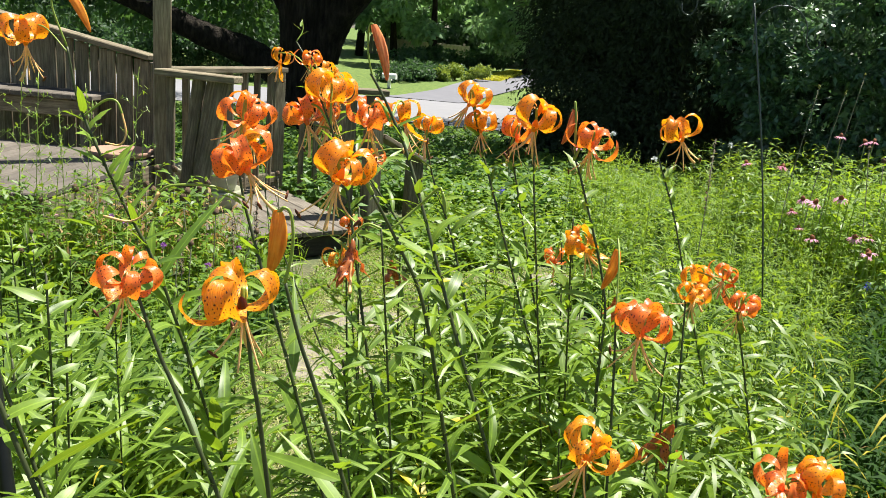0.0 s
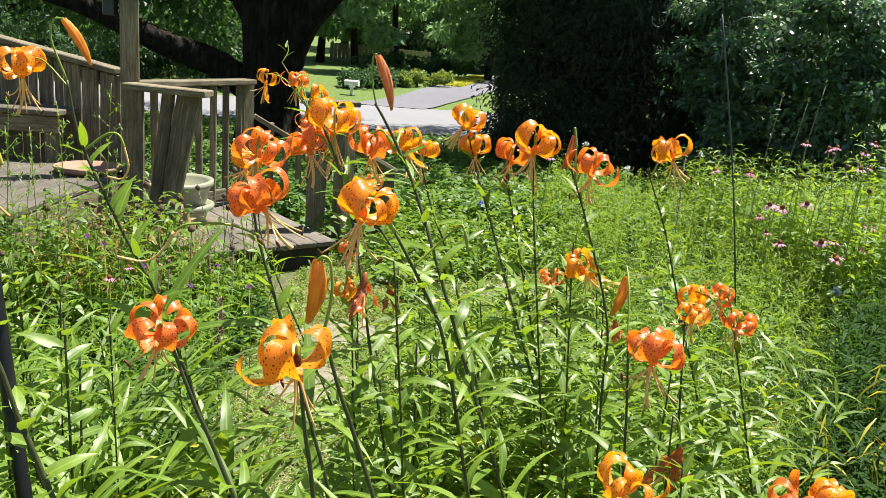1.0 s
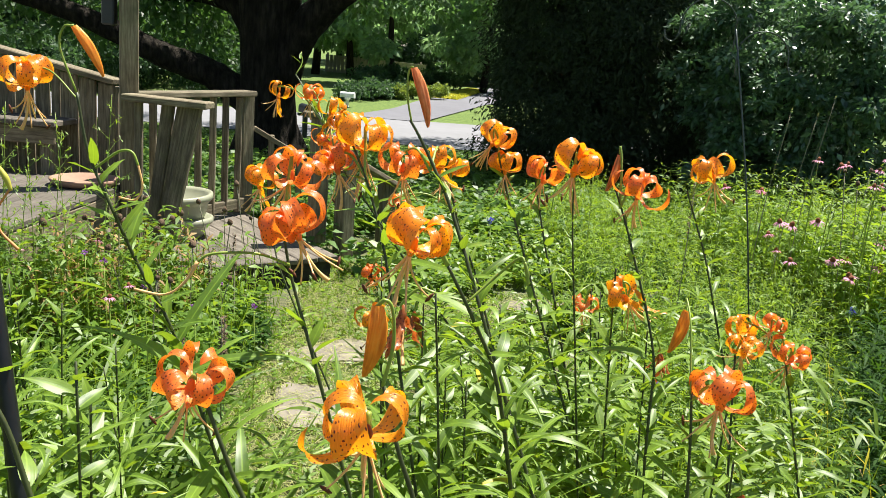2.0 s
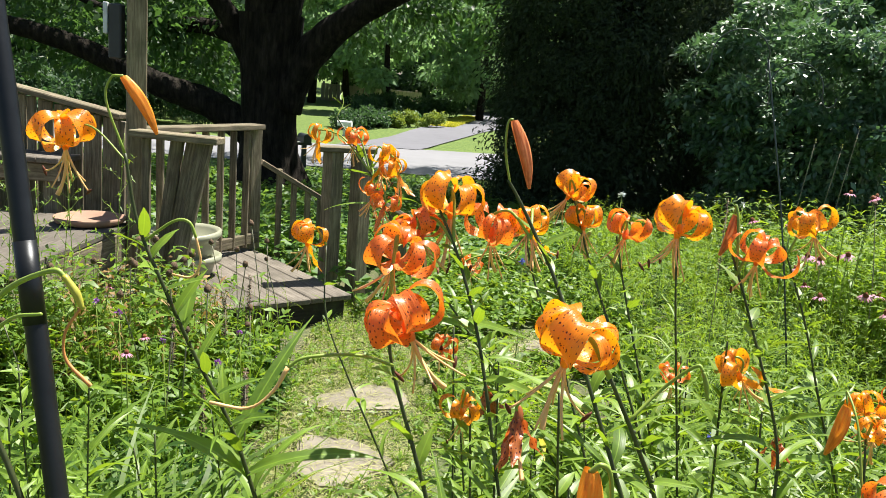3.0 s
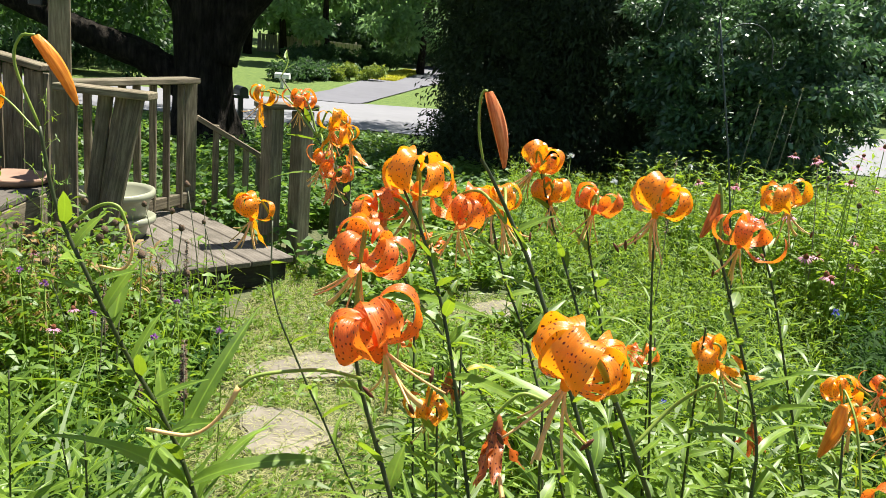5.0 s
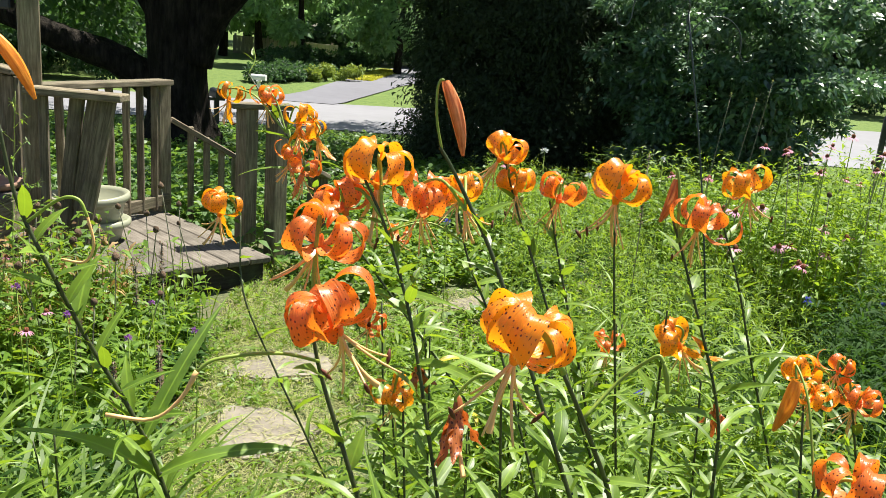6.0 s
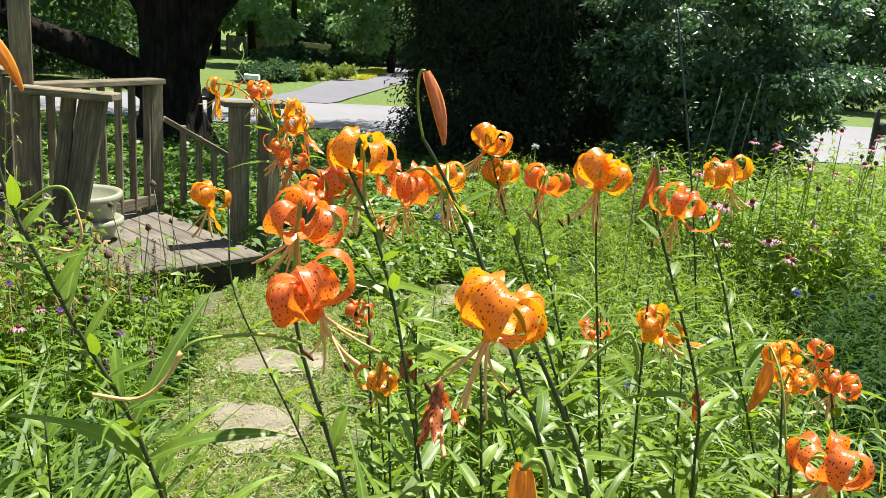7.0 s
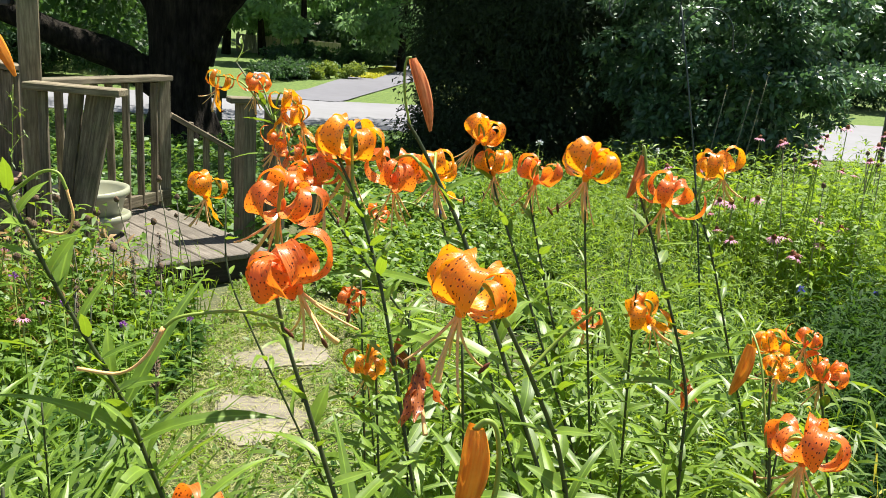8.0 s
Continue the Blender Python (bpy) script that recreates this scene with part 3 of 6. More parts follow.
# ---- shepherd's hooks ----
def hook_pole(at, lean, height, arcs, radius, label, mat):
    ob = thing("shepherd_hook", at, label, "garden hook")
    top = Vector(lean) + Vector((0, 0, height))
    v, q = tube(curve_through([(0, 0, -0.05), Vector(lean) * 0.45 + Vector((0, 0, height * 0.5)), top], 5), radius, 10)
    part("pole", grid_mesh("pole", v, q, mat), ob)
    for side, z, r in arcs:
        c = Vector(lean) * (z / height) + Vector((0, 0, z))
        pts = [c + Vector((0, 0, -0.10)), c]
        pts += [c + Vector((side * (r - r * math.cos(a)), 0.02 * side, r * math.sin(a))) for a in np.linspace(0.25, 3.0, 9)]
        e = pts[-1]
        pts += [e + Vector((side * 0.005, 0, -r * 0.45)), e + Vector((side * r * 0.22, 0, -r * 0.72)), e + Vector((side * r * 0.48, 0, -r * 0.62)), e + Vector((side * r * 0.55, 0, -r * 0.35))]
        v, q = tube(curve_through([tuple(p) for p in pts], 4), radius * 0.72, 8)
        part("hook", grid_mesh("hook", v, q, mat), ob)
    return ob


hook_pole((1.655, 3.8, 0), (-0.29, 0.20, 0), 1.70, ((-1, 1.685, 0.135), (1, 1.56, 0.125)), 0.0044,
          "slim dark green double shepherd's hook stuck in the meadow", M_HOOK)
pole = thing("garden_pole", (0.130, 0.227, 0), "thick black steel garden pole leaning among the lilies", "pole")
v, q = tube(curve_through([(0.012, -0.013, -0.05), (-0.133, 0.133, 0.55), (-0.263, 0.252, 1.10), (-0.344, 0.321, 1.45), (-0.491, 0.435, 2.1)], 5), 0.0081, 16)
part("shaft", grid_mesh("shaft", v, q, M_METAL), pole)
v, q = tube([(-0.298, 0.282, 1.25), (-0.3115, 0.2935, 1.31)], 0.0084, 16)
part("collar", grid_mesh("collar", v, q, M_METAL), pole)


# ---- trees and shrubs ----
def cloud(centres, radii, n, squash=0.8, shell=0.55):
    """Places spread through many small balls, more of them near their skins."""
    centres, radii = np.asarray(centres, float), np.asarray(radii, float)
    w = radii ** 2
    k = rng.choice(len(centres), n, p=w / w.sum())
    d = unit(rng.normal(size=(n, 3)))
    r = radii[k] * (shell + (1 - shell) * rng.random(n) ** 0.6)
    d[:, 2] *= squash
    return centres[k] + d * r[:, None], d


def leaf_cloud(centres, radii, n, size, ratio, squash=0.8, droop=0.3, shell=0.5, segs=1, flat=0.0):
    p, d = cloud(centres, radii, n, squash, shell)
    way = unit(d + rng.normal(size=(n, 3)) * 0.7 + np.array([0, 0, -droop]))
    length = size * rng.uniform(0.6, 1.25, n)
    roll = rng.normal(size=n) * flat if flat else rng.uniform(0, math.pi, n)
    return blades(p, way, length, length * ratio, 0.15, segs, roll, 0.45, 0.3)


def limb(points, r0, r1, sides=12):
    return tube(curve_through(points, 6), np.linspace(r0, r1, 8), sides, 0.10)


def at12(px, py):
    return (-3.37 + (px - 468) * 0.0085, 12.0, 0.9 - (py - 200) * 0.0084 + (px - 468) * 0.0007)


oak = thing("shade_tree", (-3.45, 12.0, -0.3), "huge dark-barked shade tree with low spreading limbs", "tree")
inv = np.array([3.45, -12.0, 0.3])


def oak_part(name, vq, mat, label=""):
    return part(name, grid_mesh(name, vq[0] + inv, vq[1], mat), oak, label)


a = np.linspace(0, 2 * math.pi, 22, endpoint=False)
rings = []
for z, r, dx in ((-0.55, 0.72, 0.10), (-0.25, 0.60, 0.10), (0.0, 0.50, 0.09), (0.3, 0.43, 0.08), (0.8, 0.40, 0.07), (1.3, 0.40, 0.07), (1.8, 0.44, 0.08), (2.3, 0.47, 0.08)):
    wob = 1 + 0.07 * np.sin(3 * a + z) + 0.05 * np.sin(7 * a + 2 * z) + (0.10 * np.sin(5 * a) if z < 0.1 else 0)
    rings.append(np.stack([-3.45 + dx + np.cos(a) * r * wob, 12 + np.sin(a) * r * wob, np.full(22, z)], -1))
v = np.concatenate(rings)
q = np.array([(k * 22 + j, k * 22 + (j + 1) % 22, (k + 1) * 22 + (j + 1) % 22, (k + 1) * 22 + j) for k in range(7) for j in range(22)])
oak_part("trunk", (v, q), M_BARK)


def lift(px_list, ys):
    return [(at12(*p)[0], y, at12(*p)[2]) for p, y in zip(px_list, ys)]


oak_part("limb", limb(lift([(490, 190), (515, 130), (560, 80), (620, 40), (700, 8), (800, -20), (930, -80)], [12, 12, 11.9, 11.7, 11.4, 11, 10.5]), 0.32, 0.06), M_BARK)
oak_part("limb", limb(lift([(470, 150), (485, 60), (500, -20), (515, -150), (540, -300)], [12, 12, 12.1, 12.2, 12.3]), 0.30, 0.10), M_BARK)
oak_part("limb", limb(lift([(456, 160), (450, 60), (452, -40), (435, -200), (400, -330)], [12, 11.95, 11.8, 11.5, 11]), 0.28, 0.10), M_BARK)
oak_part("limb", limb(lift([(440, 110), (408, 50), (378, 0), (330, -70), (250, -200)], [12, 11.9, 11.7, 11.4, 11]), 0.20, 0.06), M_BARK)
oak_part("limb", limb(lift([(440, 235), (370, 185), (300, 155), (235, 120), (150, 78), (60, 48), (-60, 15), (-220, -40)], [12, 11.9, 11.7, 11.5, 11.2, 10.9, 10.5, 10]), 0.24, 0.06), M_BARK)
oak_part("limb", limb(lift([(420, 70), (330, 45), (230, 40), (130, 10), (20, -30)], [12, 12.3, 12.6, 13, 13.4]), 0.15, 0.04), M_BARK)
# crown: clumps along the limbs and a wide dome above
cc, cr = [], []
for k in range(150):
    ang, rad = rng.uniform(0, 2 * math.pi), 7.6 * math.sqrt(rng.random())
    cc.append((-3.0 + math.cos(ang) * rad, 14.6 + math.sin(ang) * rad * 0.9, 4.4 + 4.0 * (1 - (rad / 7.8) ** 2) * rng.random() + rng.uniform(-1.3, 0.6)))
    cr.append(rng.uniform(0.55, 1.15))
for k in range(54):
    cc.append((rng.uniform(-10, -4.1), rng.uniform(11.8, 15.5), rng.uniform(1.25, 3.0)))
    cr.append(rng.uniform(0.3, 0.75))
for k in range(14):
    cc.append((rng.uniform(-3.0, 0.6), rng.uniform(12.5, 16.0), rng.uniform(2.2, 3.2)))
    cr.append(rng.uniform(0.3, 0.7))
# unseen high clumps, added to throw dappled shade on the street
for k in range(34):
    cc.append((rng.uniform(-8, 3.5), rng.uniform(19.2, 22.6), rng.uniform(4.8, 7.0)))
    cr.append(rng.uniform(0.45, 0.95))
# more out-of-view clumps, added to shade the low foliage at left
for k in range(46):
    cc.append((rng.uniform(-14, -4.5), rng.uniform(11, 18), rng.uniform(4.2, 6.2)))
    cr.append(rng.uniform(0.6, 1.1))
vq = leaf_cloud(cc, cr, 100000, 0.145, 0.55, 0.6, 0.5, 0.2)
oak_part("crown", vq, M_TREE_LEAF, "sunlit green leaves")

# dark evergreen
yew = thing("evergreen_tree", (1.62, 12.2, -0.25), "broad dense evergreen, nearly black in its own shade", "tree")
cc, cr = [], []
for k in range(300):
    h = rng.random() ** 1.5
    ang = rng.uniform(0, 2 * math.pi)
    rad = (1.62 if h < 0.55 else 1.62 * (1 - (h - 0.55) / 0.62)) * (0.9 + 0.14 * rng.random())
    cc.append((math.cos(ang) * rad, math.sin(ang) * rad, 0.15 + h * 7.2))
    cr.append(rng.uniform(0.3, 0.55))
for k in range(70):
    h = rng.random()
    cc.append((rng.normal() * 0.5, rng.normal() * 0.5, 0.3 + h * 6))
    cr.append(rng.uniform(0.7, 1.0))
for k in range(46):
    ang = rng.uniform(0, 2 * math.pi)
    cc.append((math.cos(ang) * 1.35, math.sin(ang) * 1.35, rng.uniform(0.05, 0.5)))
    cr.append(rng.uniform(0.35, 0.5))
for k in range(40):
    ang, h = rng.uniform(-1.1, 0.7), rng.random()
    cc.append((0.2 + math.cos(ang) * 1.55, math.sin(ang) * 1.4, 0.2 + h * 2.6))
    cr.append(rng.uniform(0.35, 0.5))
rim = []
for k in range(420):
    ang = rng.uniform(0, 2 * math.pi)
    rim.append((math.cos(ang) * 1.5, math.sin(ang) * 1.5, 0.05 + 3.4 * rng.random()))
inner = [(rng.normal() * 0.55, rng.normal() * 0.55, 0.2 + 6.2 * rng.random()) for k in range(90)]
vq = joined([leaf_cloud(cc, cr, 75000, 0.08, 0.34, 0.8, 0.6, 0.1), leaf_cloud(inner, np.full(90, 0.62), 40000, 0.11, 0.40, 1.0, 0.6, 0.1),
             leaf_cloud(rim, np.full(420, 0.2), 75000, 0.062, 0.36, 1.0, 0.5, 0.1)])
part("crown", grid_mesh("crown", *vq, M_EVERGREEN), yew)
v, q = tube([(0, 0, -0.1), (0.02, 0, 2), (0, 0.03, 5.5)], (0.2, 0.16, 0.05), 10, 0.1)
part("trunk", grid_mesh("trunk", v, q, M_BARK), yew)

# glossy shrub
shrub = thing("holly_shrub", (3.72, 9.9, -0.12), "tall rounded shrub with glossy leaves catching the sun", "shrub")
cc, cr = [], []
for k in range(150):
    h = rng.random()
    ang = rng.uniform(0, 2 * math.pi)
    rad = 1.46 * (0.66 + 0.46 * rng.random()) * (0.62 + 0.42 * math.sin(min(1, h * 1.7) * math.pi / 2)) * (1 if h < 0.75 else 1 - (h - 0.75) * 2.2)
    cc.append((math.cos(ang) * rad, math.sin(ang) * rad, 0.25 + h * 2.75))
    cr.append(rng.uniform(0.12, 0.30))
low = []
for k in range(70):
    low.append((rng.normal() * 0.42, rng.normal() * 0.42, 0.25 + rng.random() * 2.1))
for k in range(30):
    ang = rng.uniform(0, 2 * math.pi)
    low.append((math.cos(ang) * 0.5, math.sin(ang) * 0.5, rng.uniform(0.1, 0.5)))
vq = joined([leaf_cloud(cc, cr, 42000, 0.086, 0.46, 0.5, 0.1, 0.3, 1, 0.7), leaf_cloud(low, np.full(100, 0.46), 34000, 0.09, 0.5, 0.9, 0.4, 0.1)])
part("foliage", grid_mesh("foliage", *vq, M_BUSH), shrub)
for k in range(5):
    an = k * 1.3
    v, q = tube([(0, 0, -0.05), (math.cos(an) * 0.25, math.sin(an) * 0.25, 1.0), (math.cos(an) * 0.6, math.sin(an) * 0.6, 2.0)], (0.045, 0.03, 0.012), 8, 0.1)
    part("branch", grid_mesh("branch", v, q, M_BARK), shrub)


def far_tree(x, y, h, r, n=5200, mat=None, size=0.42):
    z0 = float(land(x, y))
    ob = thing("tree", (x, y, z0), "leafy green tree in the wooded distance", "tree", "distant trees")
    v, q = tube([(0, 0, -0.2), (rng.normal() * 0.2, 0, h * 0.4), (rng.normal() * 0.4, 0, h * 0.8)], (0.10 + h * 0.018, h * 0.014, 0.05), 8, 0.1)
    part("trunk", grid_mesh("trunk", v, q, M_BARK), ob)
    cc, cr = [], []
    for k in range(46):
        f = rng.random()
        rad = r * math.sqrt(rng.random()) * math.sin(math.pi * min(0.97, 0.22 + 0.72 * f))
        an = rng.uniform(0, 2 * math.pi)
        cc.append((math.cos(an) * rad, math.sin(an) * rad, h * (0.20 + 0.78 * f)))
        cr.append(r * rng.uniform(0.16, 0.34))
    vq = leaf_cloud(cc, cr, n, size, 0.6, 0.7, 0.3, 0.35)
    part("crown", grid_mesh("crown", *vq, mat or M_FAR_LEAF), ob)
    return ob


for k in range(15):
    x = -46 + k * 6.6 + rng.uniform(-1.6, 1.6)
    far_tree(x, 58 + rng.uniform(-4, 9), rng.uniform(11, 15), rng.uniform(3.8, 5.2), 4800, None, 0.55)
# three of these trees get the leaf colour brightened as if sunlit
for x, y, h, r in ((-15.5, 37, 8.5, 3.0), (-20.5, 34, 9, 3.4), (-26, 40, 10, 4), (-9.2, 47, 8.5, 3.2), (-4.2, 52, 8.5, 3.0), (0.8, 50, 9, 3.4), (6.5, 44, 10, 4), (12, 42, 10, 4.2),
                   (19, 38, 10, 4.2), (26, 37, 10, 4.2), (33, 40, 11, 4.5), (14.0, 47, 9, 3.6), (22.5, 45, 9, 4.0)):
    far_tree(x, y, h, r, 7000, M_SUN_TINT_LEAF if x in (-9.2, -4.2, 0.8) else None, 0.36)


# shrubbery across the street on the left, and boughs over the drive in the sun-tinted leaf colour
for x, y, h, r in ((-10.5, 31.5, 3.6, 2.0), (-13.5, 30.5, 4.5, 2.4), (-17, 31, 5, 2.6), (-20, 29.5, 5, 2.6), (-23.5, 31, 6, 3), (-28, 33, 7, 3.2)):
    far_tree(x, y, h, r, 5000, M_FAR_LEAF, 0.26)
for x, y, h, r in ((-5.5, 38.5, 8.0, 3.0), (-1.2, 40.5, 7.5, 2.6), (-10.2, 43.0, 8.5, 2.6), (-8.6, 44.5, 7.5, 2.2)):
    far_tree(x, y, h, r, 8000, M_SUN_TINT_LEAF, 0.30)


def clump(name, x, y, r, h, n, size, mat, label, category, group=""):
    z0 = float(land(x, y))
    k = 12
    cc = np.stack([rng.normal(size=k) * r * 0.45, rng.normal(size=k) * r * 0.45, h * (0.25 + 0.5 * rng.random(k))], -1)
    vq = leaf_cloud(cc, np.full(k, min(r, h) * 0.42), n, size, 0.55, 0.8, 0.1, 0.3)
    ob = single(name, grid_mesh(name, *vq, mat), label, category, group)
    ob.location = (x, y, z0)
    return ob


for x, y, r, h in ((-4.2, 32.0, 0.36, 0.42), (-3.6, 32.6, 0.46, 0.72), (-2.85, 33.2, 0.46, 0.76)):
    clump("far_shrub", x, y, r, h, 1500, 0.11, M_FAR_SHRUB, "rounded yellow-green shrub beside the driveway", "shrub", "driveway shrubs")
for k in range(15):
    clump("hedge_shrub", -24 + k * 1.05 + rng.uniform(-.2, .2), 27.4 + rng.uniform(-.4, .8), 1.3, rng.uniform(1.7, 2.8), 2600, 0.17, M_FAR_LEAF, "dark green hedge shrub across the street", "shrub", "street hedge")
for k in range(13):
    clump("hedge_shrub", 13 + k * 1.9 + rng.uniform(-.3, .3), 37 + rng.uniform(-1, 1), 1.9, rng.uniform(1.8, 3.2), 1700, 0.24, M_FAR_LEAF, "dark green hedge shrub across the street", "shrub", "street hedge")
for k in range(12):
    clump("dark_shrub", -9 + k * 1.25 + rng.uniform(-.3, .3), 49 + rng.uniform(-1, 1), 1.8, rng.uniform(1.8, 3.4), 1700, 0.28, M_FAR_LEAF, "dark leafy shrub in front of a fence", "shrub", "hedge shrubs")
for k in range(9):
    clump("dark_shrub", -6.4 + k * 0.42 + rng.uniform(-.2, .2), 36.0 + k * 0.7 + rng.uniform(-.6, .6), 0.7, rng.uniform(0.8, 1.3), 1300, 0.15, M_FAR_LEAF, "dark leafy shrub in front of a fence", "shrub", "hedge shrubs")
for k in range(16):
    f = (k % 8) / 7
    clump("bank_shrub", -6.0 + 1.7 * f + rng.uniform(-.2, .2), 30.6 + 2.2 * (k // 8) + 1.6 * f + rng.uniform(-.3, .3), 0.55, rng.uniform(0.35, 0.75), 900, 0.12, M_FAR_LEAF, "low dark shrub planted on the far bank", "shrub", "bank shrubs")
n = 5000
px, py = rng.uniform(0, 1, n), rng.uniform(0, 1, n)
bx, by = -3.0 + px * 1.0 + 0.9 * py, 34.0 + py * 9
vq = blades(np.stack([bx, by, land(bx, by)], -1), np.stack([rng.normal(size=n) * .5, rng.normal(size=n) * .5, np.ones(n)], -1), 0.22, 0.1, 0.4, 2)
single("yellow_groundcover", grid_mesh("yellow_groundcover", *vq, M_YELLOW), "bright yellow low ground cover edging the driveway", "plants", kind="stuff")
fence = thing("garden_fence", (-9, 46, float(land(-9, 46))), "weathered board fence on the far lawn", "fence")
for k in range(26):
    x = -10.3 + k * 0.22
    beam("board", (x, 46.2, float(land(x, 46.2))), (x, 46.2, float(land(x, 46.2)) + 0.95), 0.205, 0.025, M_FENCE, fence, turn=math.pi / 2)
    if k % 8 == 0:
        beam("post", (x, 46.3, float(land(x, 46.3))), (x, 46.3, float(land(x, 46.3)) + 1.05), 0.1, 0.1, M_FENCE, fence)


def mailbox(at, turn, mat_post, mat_box, label, paper=False, low=False):
    ob = thing("mailbox", at, label, "mailbox", "roadside mailboxes")
    ob.matrix_basis = pose(*at, 0, 0, turn)
    high = 0.86 if low else 1.22
    bm = box_bm((0.1, 0.1, high), 0.01)
    bmesh.ops.translate(bm, verts=bm.verts, vec=(0.14 if low else 0, 0, high / 2))
    part("post", bm_mesh("post", bm, mat_post), ob)
    if not low:
        bm = bmesh.new()
        bmesh.ops.create_cone(bm, cap_ends=True, segments=4, radius1=0.085, radius2=0.01, depth=0.14, matrix=Matrix.Translation((0, 0, 1.29)) @ Matrix.Rotation(math.pi / 4, 4, "Z"))
        part("finial", bm_mesh("finial", bm, mat_post), ob)
    prof = [(-0.09, 0)] + [(0.09 * -math.cos(a), 0.10 + 0.09 * math.sin(a)) for a in np.linspace(0, math.pi, 9)] + [(0.09, 0)]
    bm = bmesh.new()
    ends = []
    for y in (-0.26, 0.26):
        ends.append([bm.verts.new((px_ + 0.0, y, 0.90 + pz_)) for px_, pz_ in prof])
    for k in range(len(prof)):
        bm.faces.new((ends[0][k], ends[0][(k + 1) % len(prof)], ends[1][(k + 1) % len(prof)], ends[1][k]))
    bm.faces.new(ends[0][::-1])
    bm.faces.new(ends[1])
    bmesh.ops.translate(bm, verts=bm.verts, vec=(0.14, 0, 0))
    part("box", bm_mesh("box", bm, mat_box), ob)
    bm = box_bm((0.34, 0.09, 0.06), 0.006)
    bmesh.ops.translate(bm, verts=bm.verts, vec=(0.14, 0, 0.86))
    part("bracket", bm_mesh("bracket", bm, mat_post), ob)
    if paper:
        bm = box_bm((0.2, 0.44, 0.13), 0.01)
        bmesh.ops.translate(bm, verts=bm.verts, vec=(0.17, 0, 0.75))
        part("newspaper_tube", bm_mesh("newspaper_tube", bm, M_WHITE), ob, "pale newspaper box")
    return ob


mailbox((9.75, 16.9, float(land(9.75, 16.9))), -15, M_PLASTIC, M_PLASTIC, "black roadside mailbox on a wooden post", True)
mailbox((-5.5, 28.4, float(land(-5.5, 28.4)) - 0.56), 80, M_WHITE, M_WHITE, "white roadside mailbox on a white post", False, True)
mailbox((-4.38, 17.8, float(land(-4.38, 17.8)) - 0.30), 30, M_PLASTIC, M_PLASTIC, "dark roadside mailbox beside the street", False, True)


# ---- tiger lilies ----
def leaf_mesh(name, length, width, arch, fold, mat, segs=8, wave=0.0):
    """One lance-shaped leaf along +x, folded on its midrib, arching down."""
    s = np.linspace(0, 1, segs + 1)
    prof = np.maximum(np.sin(math.pi * np.clip(s * 0.95 + 0.05, 0, 1) ** 0.68) ** 1.1, 0.015)
    ang = 0.35 * arch - arch * 1.35 * s
    dx, dz = np.cos(ang), np.sin(ang)
    x = np.concatenate([[0], np.cumsum((dx[1:] + dx[:-1]) / 2)]) * length / segs
    z = np.concatenate([[0], np.cumsum((dz[1:] + dz[:-1]) / 2)]) * length / segs
    rows = []
    for f in (-1, -0.5, 0, 0.5, 1):
        w = f * width * 0.5 * prof
        rows.append(np.stack([x, w, z + fold * np.abs(w) + wave * width * np.sin(s * 9 + f) * abs(f) * prof], -1))
    v = np.stack(rows, 1).reshape(-1, 3)
    i = np.arange((segs + 1) * 5).reshape(segs + 1, 5)
    q = np.stack([i[:-1, :-1], i[1:, :-1], i[1:, 1:], i[:-1, 1:]], -1).reshape(-1, 4)
    return grid_mesh(name, v, q, mat)


LONG = [leaf_mesh("leaf", rng.uniform(0.100, 0.160), rng.uniform(0.0105, 0.0175), rng.uniform(0.2, 1.3), rng.uniform(0.1, 0.45), M_LILY_LEAF, 8, rng.uniform(0, 0.2)) for k in range(14)]
SHORT = [leaf_mesh("leaf", rng.uniform(0.042, 0.072), rng.uniform(0.012, 0.0175), rng.uniform(0.1, 0.8), rng.uniform(0.1, 0.4), M_LILY_LEAF, 6, 0.08) for k in range(6)]
YELLOWED = [leaf_mesh("leaf", rng.uniform(0.09, 0.13), rng.uniform(0.011, 0.015), rng.uniform(0.5, 1.3), 0.3, M_YELLOWED, 8, 0.1) for k in range(3)]
NEEDLE = [leaf_mesh("leaf", rng.uniform(0.05, 0.08), 0.004, rng.uniform(0.1, 0.6), 0.2, M_LILY_LEAF, 5) for k in range(4)]


